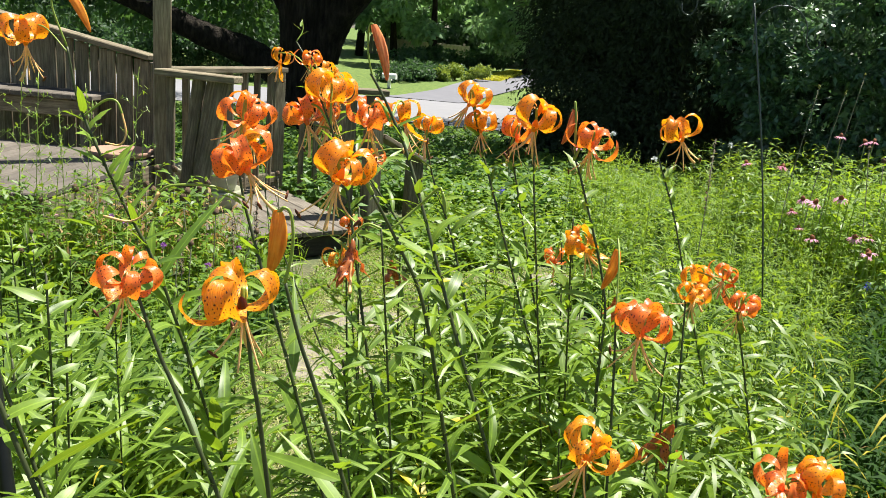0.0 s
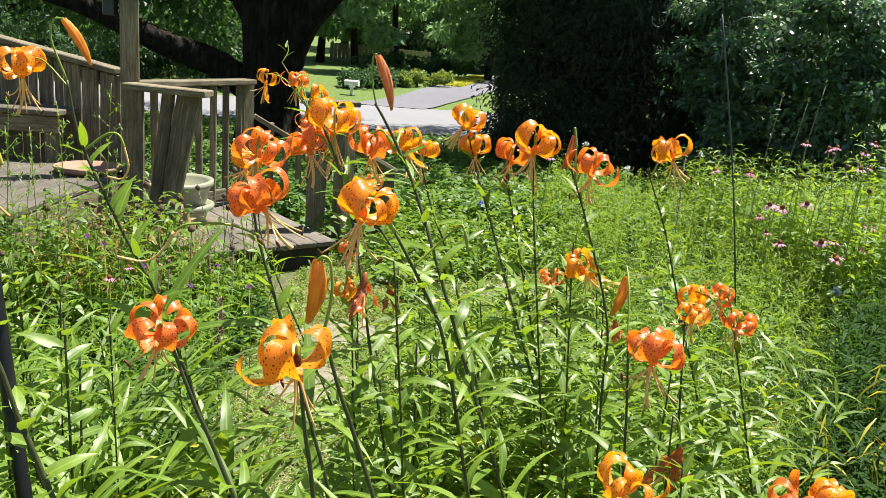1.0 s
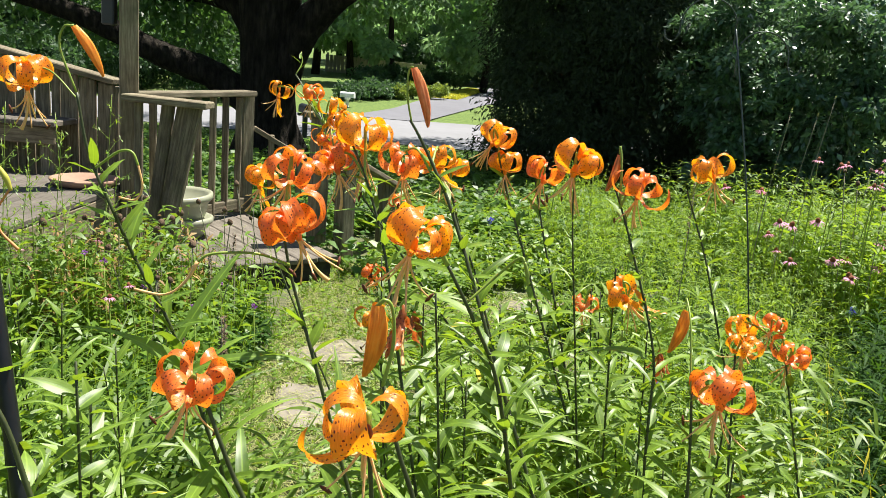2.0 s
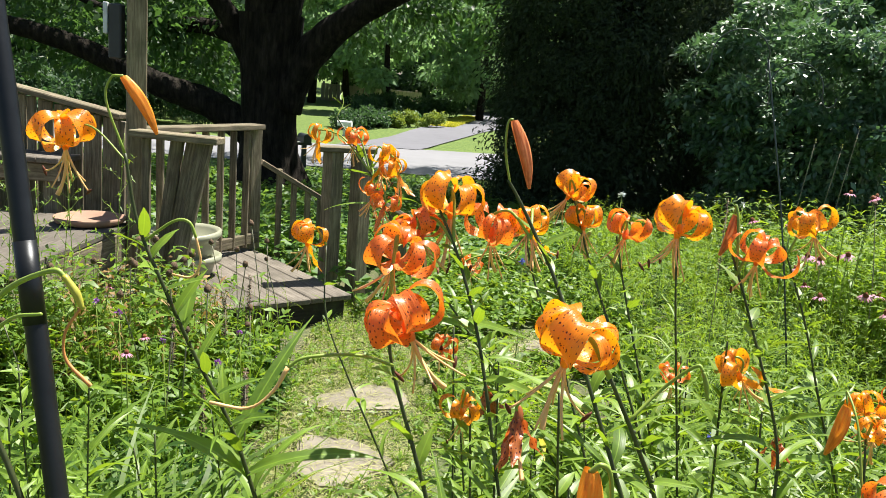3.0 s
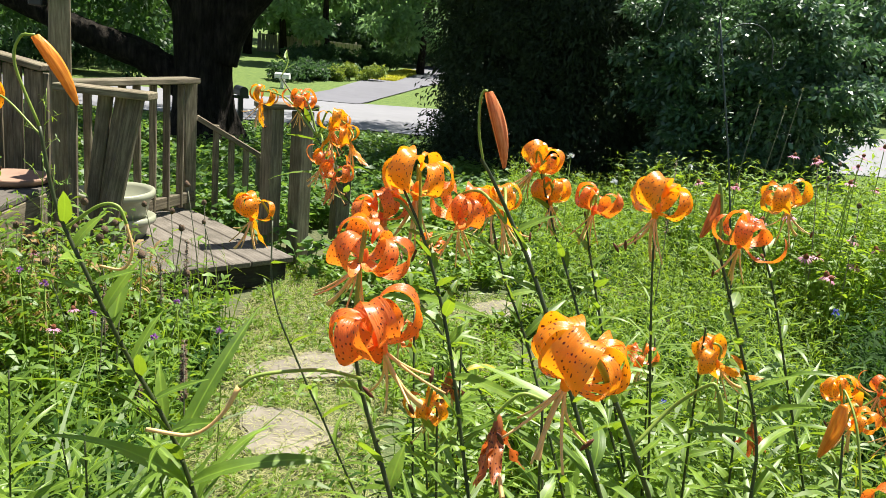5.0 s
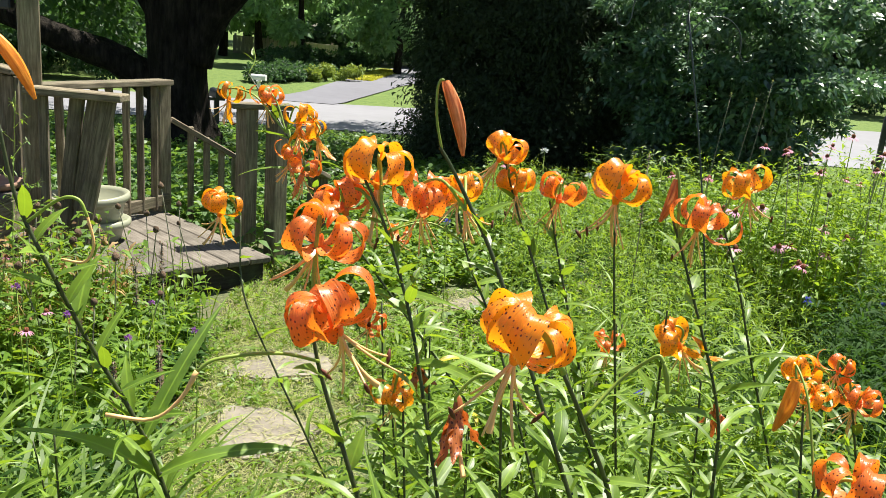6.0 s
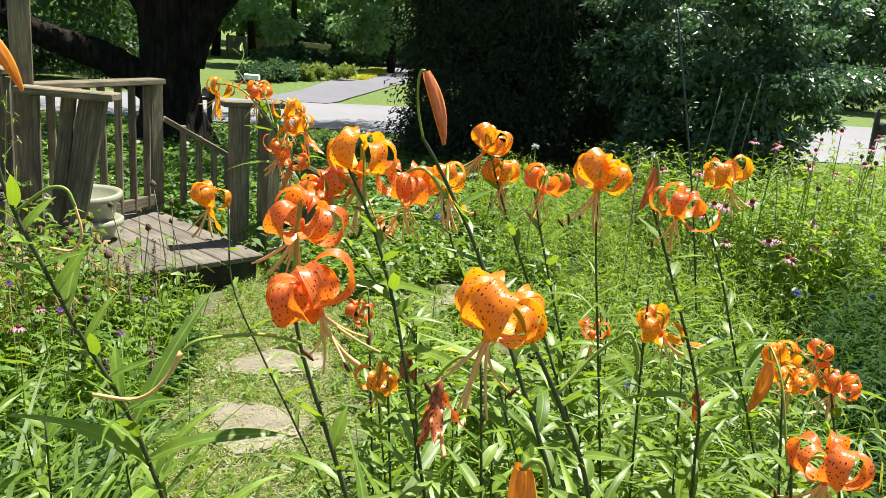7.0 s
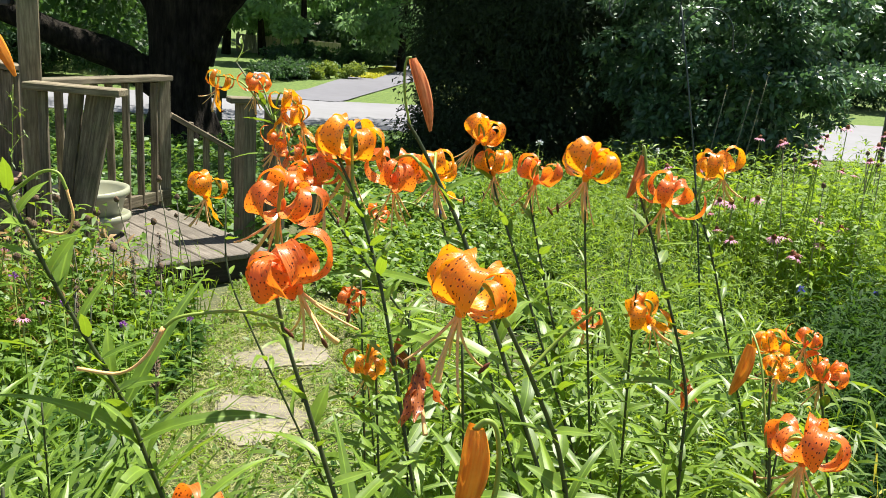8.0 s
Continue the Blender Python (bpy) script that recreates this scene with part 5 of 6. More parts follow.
add_stalk(p, (0.594, 0.81, 1.025), (0.589, 0.88, 1.12), 0.0013, 0.005, 0.0)
p = lily([(0.221, 1.34, 1.19), (0.25, 1.33, 1.10), (0.302, 1.30, 0.986), (0.417, 1.2, 0.643)], FLOWERING, 34)
add_flower(p, (0.221, 1.346, 1.242), "orange", 0.9, 16, 140)
add_stalk(p, (0.221, 1.34, 1.19), (0.221, 1.346, 1.246), 0.002)
add_flower(p, (0.128, 1.30, 1.165), "red", 0.5, 10, 30, 2)
add_stalk(p, (0.24, 1.335, 1.14), (0.128, 1.30, 1.168), 0.0017)

# withered flowers low among the leaves
for top, low, at, kind, sz in (((0.15, 1.0, 1.05), (0.17, 0.98, 0.8), (0.141, 1.0, 1.035), "orange", 0.75), ((0.25, 0.80, 1.13), (0.27, 0.82, 0.9), (0.209, 0.80, 1.128), "dry", 1.0),
                               ((0.52, 1.40, 1.0), (0.54, 1.4, 0.8), (0.510, 1.40, 0.975), "red", 0.7), ((0.11, 1.25, 1.06), (0.13, 1.22, 0.8), (0.092, 1.25, 1.038), "red", 0.65),
                               ((0.69, 0.89, 0.90), (0.70, 0.9, 0.7), (0.706, 0.884, 0.875), "dry", 1.15), ((0.19, 1.30, 0.99), (0.2, 1.28, 0.8), (0.175, 1.30, 0.965), "dry", 1.0),
                               ((0.60, 1.18, 0.99), (0.61, 1.17, 0.8), (0.625, 1.17, 0.975), "dry", 0.7)):
    p = lily([top, low], "tiger lily stem with a fading low flower", 20, 0.0036)
    add_flower(p, at, kind, sz, 20, random.uniform(0, 360), 1)
    add_stalk(p, top, at, 0.0018, 0.008)

# closest plants, beside the lens at the start
p = lily([(0.252, 0.275, 1.185), (0.258, 0.28, 1.12), (0.268, 0.29, 1.03)], "close tiger lily with a broad pale-tipped flower", 18, 0.0036, stop=0.86)
add_flower(p, (0.252, 0.27, 1.207), "orange", 0.80, 16, 0, curls=((268, 3), (355, 3), (190, 3), (60, 0), (120, 0), (222, 2)))
add_stalk(p, (0.252, 0.275, 1.185), (0.252, 0.27, 1.211), 0.0019, 0.004)
p = lily([(0.243, 0.40, 1.165), (0.260, 0.40, 1.106), (0.295, 0.40, 1.008)], "close tiger lily stem ending in a hanging bud", 20, 0.004, stop=0.86)
add_bud(p, (0.234, 0.40, 1.232), (0.226, 0.40, 1.170), 0.0088, M_BUD_ORANGE)
v, q = tube(curve_through([(0.243, 0.40, 1.163), (0.249, 0.401, 1.20), (0.2465, 0.401, 1.229), (0.240, 0.40, 1.236), (0.234, 0.40, 1.230)], 6), (0.0017, 0.0014, 0.0019), 8)
part("pedicel", grid_mesh("pedicel", v - np.asarray(p.location), q, M_PEDICEL), p)
p = lily([(0.092, 0.40, 1.140), (0.118, 0.40, 1.072), (0.156, 0.40, 0.984)], "close tiger lily with two fading flowers", 22, 0.0042, stop=0.88)
for at, tn, sz in (((0.081, 0.402, 1.166), 50, 0.78),):
    add_flower(p, at, "red", sz, 16, tn, curls=((0, 3), (180, 3), (240, 3), (305, 3), (60, 0), (120, 0)))
    add_stalk(p, (0.093, 0.40, 1.137), at, 0.002, 0.006)
p = lily([(-0.03, 0.30, 1.17), (-0.014, 0.30, 1.139), (0.003, 0.30, 1.083), (0.026, 0.30, 1.025)], "close leafy lily stem", 20, 0.0044)
p = lily([(0.549, 0.48, 0.985), (0.555, 0.49, 0.9), (0.56, 0.5, 0.75)], "tiger lily with an orange flower low in the bed", 18, 0.004, stop=0.86)
add_flower(p, (0.549, 0.47, 1.016), "orange", 0.85, 20, 100)
add_stalk(p, (0.549, 0.48, 0.985), (0.549, 0.47, 1.02), 0.002, 0.005)
p = lily([(0.868, 0.71, 0.865), (0.875, 0.72, 0.75)], "tiger lily with an orange flower low in the bed", 18, 0.004, stop=0.86)
add_flower(p, (0.867, 0.70, 0.897), "orange", 0.95, 14, 100, style=3)
add_flower(p, (0.825, 0.71, 0.888), "red", 0.9, 14, 20, style=3)
add_stalk(p, (0.868, 0.71, 0.865), (0.867, 0.70, 0.90), 0.002, 0.005)
add_stalk(p, (0.868, 0.71, 0.855), (0.835, 0.71, 0.89), 0.002, 0.005)

p = lily([(-0.195, 0.475, 1.255), (-0.18, 0.475, 1.18), (-0.145, 0.475, 1.08)], "spent tiger lily with a yellowing seed pod and a bare pistil", 16, 0.0044, stop=0.9)
for line, r in (([(-0.195, 0.475, 1.250), (-0.155, 0.455, 1.291), (-0.118, 0.445, 1.310), (-0.108, 0.444, 1.307)], 0.0019), ([(-0.194, 0.474, 1.238), (-0.155, 0.458, 1.270), (-0.127, 0.448, 1.279)], 0.0013)):
    v, q = tube(curve_through(line, 6), (r * 1.1, r, r * 0.9), 8)
    part("pedicel", grid_mesh("pedicel", v - np.asarray(p.location), q, M_PEDICEL), p)
v, q = tube(curve_through([(-0.109, 0.444, 1.308), (-0.101, 0.444, 1.297), (-0.0965, 0.444, 1.286)], 5), (0.0020, 0.0030, 0.0016), 8)
part("seed_pod", grid_mesh("seed_pod", v - np.asarray(p.location), q, M_POD), p, "yellow-green seed pod")
v, q = tube(curve_through([(-0.0975, 0.443, 1.287), (-0.107, 0.441, 1.270), (-0.106, 0.440, 1.252), (-0.089, 0.439, 1.236)], 6), (0.0010, 0.0009, 0.0015), 7)
part("pistil", grid_mesh("pistil", v - np.asarray(p.location), q, M_FADED), p, "shrivelled orange pistil")

# stems without flowers that fill the bed
for k in range(70):
    if k < 34:
        x, y = random.uniform(0.16, 1.02), random.uniform(0.75, 2.05)
        h = random.uniform(0.62, 0.98) if x < 0.85 else random.uniform(0.5, 0.78)
    elif k < 50:
        x, y = random.uniform(-0.85, -0.24), random.uniform(0.7, 1.5)
        h = random.uniform(0.74, 1.0)
    elif k < 62:
        x, y = random.uniform(-0.50, 0.0), random.uniform(0.34, 0.62)
        h = random.uniform(0.97, 1.10)
    else:
        x, y = random.uniform(-0.46, -0.06), random.uniform(0.28, 0.52)
        h = random.uniform(1.06, 1.17)
    dx = random.uniform(-0.10, 0.02)
    lily([(x + dx, y, h), (x + dx * 0.6, y, h * 0.7), (x + dx * 0.2, y, h * 0.35)], "leafy lily stem without flowers", 26, 0.0036, stop=1.0)


# ---- meadow, weeds and grass ----
def scatter(n, x0, x1, y0, y1, keep):
    x, y = rng.uniform(x0, x1, n), rng.uniform(y0, y1, n)
    edge = np.minimum(np.minimum(x - x0, x1 - x), np.minimum(y - y0, y1 - y))
    k = keep(x, y) & (edge > 0.14 * (1 + np.sin(4.3 * x + 2 * np.sin(3.1 * y))))
    return x[k], y[k]


def leafy(x, y, h, leaves, length, width, lift=0.5, bend=0.4, lean=0.12, first=0.1, stem=0.0022, segs=2):
    """Many upright plants: a thin stem each, with leaves all round it."""
    n = len(x)
    h = np.broadcast_to(h, (n,)) * rng.uniform(0.7, 1.2, n)
    base = np.stack([x, y, land(x, y)], -1)
    tilt = rng.normal(size=(n, 3)) * lean
    tilt[:, 2] = 1
    top = unit(tilt)
    pieces = [blades(base, top, h, stem * 2, 0.02, 2, rng.uniform(0, 3, n), 0.1, 1.0)]
    f = first + (1 - first) * rng.random((n, leaves))
    b = base[:, None] + top[:, None] * (f * h[:, None])[..., None]
    a = rng.uniform(0, 2 * math.pi, (n, leaves))
    el = lift + rng.normal(size=(n, leaves)) * 0.35
    way = np.stack([np.cos(a) * np.cos(el), np.sin(a) * np.cos(el), np.sin(el)], -1)
    ln = length * rng.uniform(0.55, 1.25, (n, leaves)) * (1.15 - 0.5 * f)
    m = n * leaves
    pieces.append(blades(b.reshape(m, 3), way.reshape(m, 3), ln.ravel(), ln.ravel() * width / length, bend, segs, rng.normal(size=m) * 0.5, 0.4, 0.3))
    return joined(pieces)


def stuff(name, vq, mat, label, category):
    return single(name, grid_mesh(name, *vq, mat), label, category, kind="stuff")


def path_gap(x, y):
    """The trodden clearing: it runs from the lilies to the landing and turns off to the right."""
    c = np.interp(y, (1.6, 2.6, 3.6, 4.4, 5.0), (-0.22, -0.34, -0.42, -0.60, -0.66))
    w = np.interp(y, (1.6, 2.6, 3.6, 4.4, 5.0), (0.22, 0.34, 0.36, 0.24, 0.12))
    a = np.abs(x - c) < w
    c2 = np.interp(x, (-0.4, 0.5, 1.5), (3.9, 4.55, 4.85))
    b = (np.abs(y - c2) < 0.32 - 0.12 * np.clip(x, 0, 1.5)) & (x > -0.5) & (x < 1.5)
    return a | b


def on_deck(x, y):
    u, w = (x - C0.x) * U.x + (y - C0.y) * U.y, (x - C0.x) * V.x + (y - C0.y) * V.y
    land_ = (u > -0.05) & (u < 1.55) & (w > -0.06) & (w < 1.5)
    plat = (x < -1.86) & (x > -3.7) & (y > 3.1) & (y < 5.3)
    return land_ | plat


free = lambda x, y: ~path_gap(x, y) & ~on_deck(x, y)

# feathery meadow on the right
x, y = scatter(6400, 0.55, 6.0, 2.0, 8.2, lambda x, y: free(x, y) & (y > 1.6 + 0.25 * x))
stuff("meadow", leafy(x, y, np.where(x > 1.2, 0.20, 0.32) + 0.028 * y, 15, 0.10, 0.011, 0.7, 0.5, 0.16, 0.15), M_MEADOW, "dense feathery yellow-green meadow plants", "meadow")
x, y = scatter(900, 2.0, 4.2, 3.6, 6.6, lambda x, y: (x > 2.38) | (y > 5.3))
stuff("coneflower_foliage", leafy(x, y, 0.74, 16, 0.12, 0.024, 0.45, 0.45, 0.12, 0.1), M_MEADOW, "tall coneflower leaves and stems", "weeds")
x, y = scatter(900, 0.95, 3.4, 1.3, 3.9, lambda x, y: (x > 0.35 + 0.42 * y) & (x < 1.2 + y * 0.62))
xx, yy = scatter(800, 1.3, 3.2, 1.7, 4.5, lambda x, y: x > 0.55 + 0.46 * y)
x, y = np.concatenate([x, xx]), np.concatenate([y, yy])
x, y = np.concatenate([x, rng.uniform(1.05, 2.9, 2200)]), np.concatenate([y, rng.uniform(1.2, 3.7, 2200)])
near_right = (x > 0.60 + 0.42 * y) & (x < 1.0 + 0.75 * y)
x, y = x[near_right], y[near_right]
# leaf colour supplies the deep shade at the right edge
stuff("dark_weeds", leafy(x, y, 0.50, 18, 0.12, 0.015, 0.55, 0.45, 0.18, 0.1), M_SHADE_DARK_LEAF, "leafy weeds at the bed's edge, green darkened as deep shade", "weeds")
x, y = scatter(2600, 1.2, 6.5, 1.6, 9.0, lambda x, y: ((x > 2.35) & (y > 3.6)) | ((y > 5.4) & (x > 1.9)))
stuff("tall_weeds", leafy(x, y, 0.62, 15, 0.12, 0.020, 0.45, 0.45, 0.14, 0.1), M_BROAD, "tall leafy weeds among the coneflowers", "weeds")
x, y = scatter(800, 0.7, 2.3, 1.2, 3.2, lambda x, y: (x > 0.55 + 0.24 * y) & (x < 0.62 + 0.42 * y))
stuff("bed_edge_grass", leafy(x, y, 0.42, 12, 0.13, 0.008, 0.7, 0.5, 0.2, 0.1), M_SHADE_DARK_LEAF, "thin grass at the edge of the lily bed", "grass")
x, y = scatter(70, 0.7, 1.7, 1.3, 2.4, lambda x, y: x > 0.5 + 0.26 * y)
stuff("yellowed_stems", leafy(x, y, 0.66, 10, 0.09, 0.009, -0.1, 0.6, 0.12, 0.2), M_YELLOWED, "yellowing stems among the grass", "grass")
# broad low leaves right of the landing
x, y = scatter(3300, -0.75, 1.25, 3.9, 8.5, lambda x, y: free(x, y))
stuff("low_weeds", leafy(x, y, 0.15, 9, 0.07, 0.042, 0.2, 0.3, 0.25, 0.35), M_BROAD, "low broad-leaved green weeds", "weeds")
# bed in front of the deck
x, y = scatter(2200, -3.4, -0.2, 1.5, 4.6, lambda x, y: free(x, y) & ((x < -1.45) | (y < 3.75)))
stuff("deck_bed_weeds", leafy(x, y, 0.36, 14, 0.095, 0.030, 0.45, 0.45, 0.2, 0.1), M_BROAD, "mixed green weeds in front of the deck", "weeds")
x, y = scatter(620, -3.3, -1.0, 2.5, 3.9, lambda x, y: free(x, y) & ((x > -1.9) | (y < 3.1)))
xx, yy = scatter(420, -2.7, -1.25, 2.3, 3.1, free)
x, y = np.concatenate([x, xx]), np.concatenate([y, yy])
stuff("tall_bed_weeds", leafy(x, y, 0.60, 16, 0.10, 0.028, 0.4, 0.45, 0.15, 0.15), M_BROAD, "taller weeds standing against the platform", "weeds")
x, y = scatter(1300, -3.2, -0.1, 1.3, 4.2, lambda x, y: free(x, y) & (x > -0.55 - y * 0.62))
stuff("thin_grass", leafy(x, y, 0.42, 9, 0.13, 0.006, 0.9, 0.4, 0.2, 0.05), M_MEADOW, "thin upright grassy stems", "grass")
# dark-coloured filler that deepens the shaded gaps under weeds and meadow
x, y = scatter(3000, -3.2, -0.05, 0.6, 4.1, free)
stuff("bed_undergrowth", leafy(x, y, 0.20, 12, 0.10, 0.022, 0.3, 0.4, 0.25, 0.2), M_SHADE_DARK_LEAF, "low growth beneath the weeds, coloured dark as shaded gaps", "weeds")
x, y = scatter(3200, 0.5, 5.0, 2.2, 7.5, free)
stuff("meadow_undergrowth", leafy(x, y, 0.17, 12, 0.10, 0.018, 0.3, 0.4, 0.25, 0.2), M_SHADE_DARK_LEAF, "low growth beneath the meadow, coloured dark as shaded gaps", "weeds")
x, y = scatter(520, 2.15, 4.6, 3.9, 6.0, lambda x, y: x > 1.1 + 0.28 * y)
stuff("coneflower_bank", leafy(x, y, 0.92, 20, 0.115, 0.020, 0.5, 0.45, 0.10, 0.15), M_MEADOW, "tall leafy coneflower stems", "weeds")
x, y = scatter(260, -2.3, -0.95, 2.6, 4.0, free)
stuff("dry_bed_leaves", leafy(x, y, 0.50, 9, 0.075, 0.022, 0.1, 0.7, 0.2, 0.3), M_DRY, "browned leaves on spent stems before the deck", "weeds")
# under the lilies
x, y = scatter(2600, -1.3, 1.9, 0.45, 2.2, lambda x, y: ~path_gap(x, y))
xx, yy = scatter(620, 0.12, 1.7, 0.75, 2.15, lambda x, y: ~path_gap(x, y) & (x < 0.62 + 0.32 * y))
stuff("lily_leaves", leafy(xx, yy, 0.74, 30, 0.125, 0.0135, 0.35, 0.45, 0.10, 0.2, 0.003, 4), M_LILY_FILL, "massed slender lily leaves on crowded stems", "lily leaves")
# dark leaf colour here plays the shadow below the lily leaves
stuff("lily_undergrowth", leafy(x, y, 0.42, 11, 0.11, 0.014, 0.5, 0.5, 0.2, 0.1), M_SHADE_DARK_LEAF, "undergrowth beneath the lilies, coloured dark as shaded gaps", "weeds")
x, y = scatter(900, 0.1, 1.9, 0.6, 2.2, lambda x, y: ~path_gap(x, y))
stuff("dry_undergrowth", leafy(x, y, 0.36, 6, 0.12, 0.010, 0.1, 0.8, 0.3, 0.05), M_DRY, "dry brown leaves low in the lily bed", "weeds")
# shaded plants behind the deck and under the trees
x, y = scatter(5200, -9, 3.5, 6.0, 16.5, lambda x, y: ~on_deck(x, y) & (y > 6.1 - 0.2 * x) & (np.hypot(x + 3.45, y - 12) > 0.9))
stuff("shade_plants", leafy(x, y, 0.24, 8, 0.16, 0.075, 0.4, 0.4, 0.25, 0.2, 0.0022, 1), M_SHADE_PLANT, "leafy ground cover in the tree's shade", "ground cover")
x, y = scatter(1500, -4.2, -0.6, 4.7, 7.4, lambda x, y: ~on_deck(x, y))
stuff("ivy", leafy(x, y, 0.34, 9, 0.11, 0.06, 0.3, 0.4, 0.25, 0.2, 0.0022, 1), M_SHADE_PLANT, "ivy-like leaves behind the rails", "ground cover")
# trodden straw
n = 90000
x, y = scatter(n, -1.0, 1.6, 1.5, 5.5, lambda x, y: path_gap(x, y))
m = len(x)
a = rng.uniform(0, 2 * math.pi, m)
way = np.stack([np.cos(a), np.sin(a), rng.uniform(0.0, 0.35, m)], -1)
stuff("straw_litter", blades(np.stack([x, y, land(x, y) + rng.uniform(0.0, 0.03, m)], -1), way, rng.uniform(0.03, 0.09, m), rng.uniform(0.0014, 0.0034, m), 0.2, 1), M_STRAW, "pale dry clippings on the trodden path", "straw")
STONES = ((-0.38, 3.47, 0.19, 1.2, 20), (-0.36, 2.84, 0.20, 1.1, -15), (0.58, 4.55, 0.17, 1.5, 5))


def off_stones(x, y):
    k = np.ones(len(x), bool)
    for sx_, sy_, r_, w_, t_ in STONES:
        k &= np.hypot((x - sx_) / w_, y - sy_) > r_ * 0.92
    return k


x, y = scatter(4000, -1.1, 1.7, 1.5, 5.5, lambda x, y: path_gap(x, y) & off_stones(x, y))
stuff("path_weeds", leafy(x, y, 0.06, 5, 0.05, 0.014, 0.5, 0.3, 0.3, 0.1), M_BROAD, "small weeds and clover on the path", "weeds")
x, y = scatter(9000, -1.1, 1.7, 1.5, 5.5, lambda x, y: path_gap(x, y) & off_stones(x, y))
stuff("path_grass", leafy(x, y, 0.05, 4, 0.055, 0.005, 0.8, 0.5, 0.4, 0.0, 0.001), M_MEADOW, "short trodden grass on the path", "grass")
# open ground between the path and the meadow
x, y = scatter(22000, -0.15, 0.85, 1.7, 4.4, lambda x, y: ~path_gap(x, y))
m = len(x)
a = rng.uniform(0, 2 * math.pi, m)
stuff("bed_litter", blades(np.stack([x, y, land(x, y) + rng.uniform(0.0, 0.03, m)], -1), np.stack([np.cos(a), np.sin(a), rng.uniform(0.0, 0.35, m)], -1), rng.uniform(0.03, 0.09, m), rng.uniform(0.0014, 0.0034, m), 0.2, 1), M_STRAW, "pale clippings between the bed and the path", "straw")
x, y = scatter(1500, -0.1, 0.85, 1.9, 4.3, lambda x, y: ~path_gap(x, y))
stuff("bed_weeds", leafy(x, y, 0.13, 8, 0.065, 0.016, 0.5, 0.4, 0.25, 0.1), M_MEADOW, "short green weeds between the bed and the path", "weeds")
# clippings blown over the stones, grass round the garden
x, y = scatter(1300, -0.9, 1.0, 2.4, 4.9, lambda x, y: ~off_stones(x, y))
core = np.min([np.hypot((x - sx_) / w_, y - sy_) / r_ for sx_, sy_, r_, w_, t_ in STONES], 0)
keep = rng.random(len(x)) < np.clip((core - 0.55) * 1.8, 0.03, 1)
x, y = x[keep], y[keep]
m = len(x)
a = rng.uniform(0, 2 * math.pi, m)
stuff("stone_litter", blades(np.stack([x, y, np.full(m, 0.027)], -1), np.stack([np.cos(a), np.sin(a), np.full(m, 0.08)], -1), rng.uniform(0.012, 0.035, m), 0.002, 0.1, 2), M_STRAW, "dry clippings scattered over the stones", "straw")
x, y = scatter(42000, -7, 7.5, -4.5, 8, lambda x, y: ((x > 2.2) | (x < -1.5) | (y < 0.2)) & ~on_deck(x, y))
m = len(x)
way = np.stack([rng.normal(size=m) * 0.45, rng.normal(size=m) * 0.45, np.ones(m)], -1)
stuff("garden_grass", blades(np.stack([x, y, land(x, y)], -1), way, rng.uniform(0.05, 0.13, m), 0.010, 0.35, 1), M_BLADE, "short garden grass", "grass")
# lawn
x, y = scatter(60000, -16, 13, 8, 18.4, lambda x, y: np.ones(len(x), bool))
m = len(x)
way = np.stack([rng.normal(size=m) * 0.4, rng.normal(size=m) * 0.4, np.ones(m)], -1)
stuff("lawn_grass", blades(np.stack([x, y, land(x, y)], -1), way, rng.uniform(0.04, 0.12, m), 0.012, 0.3, 1), M_BLADE, "mown lawn grass", "grass")

# arching grass clump
for cx, cy, nn, hh in ((2.50, 6.3, 150, 0.86), (2.28, 5.9, 90, 0.80), (3.0, 6.6, 90, 0.70), (2.62, 6.0, 80, 0.78)):
    a = rng.uniform(0, 2 * math.pi, nn)
    el = rng.uniform(0.75, 1.4, nn)
    way = np.stack([np.cos(a) * np.cos(el), np.sin(a) * np.cos(el), np.sin(el)], -1)
    b = np.stack([cx + np.cos(a) * 0.06, cy + np.sin(a) * 0.06, np.zeros(nn)], -1)
    single("daylily_clump", grid_mesh("daylily_clump", *blades(b, way, hh * rng.uniform(0.7, 1.2, nn), 0.02, 0.55, 6, rng.normal(size=nn) * 0.3, 0.3, 0.8), M_BLADE),
           "clump of long arching strap leaves", "plant", "strap-leaf clumps")


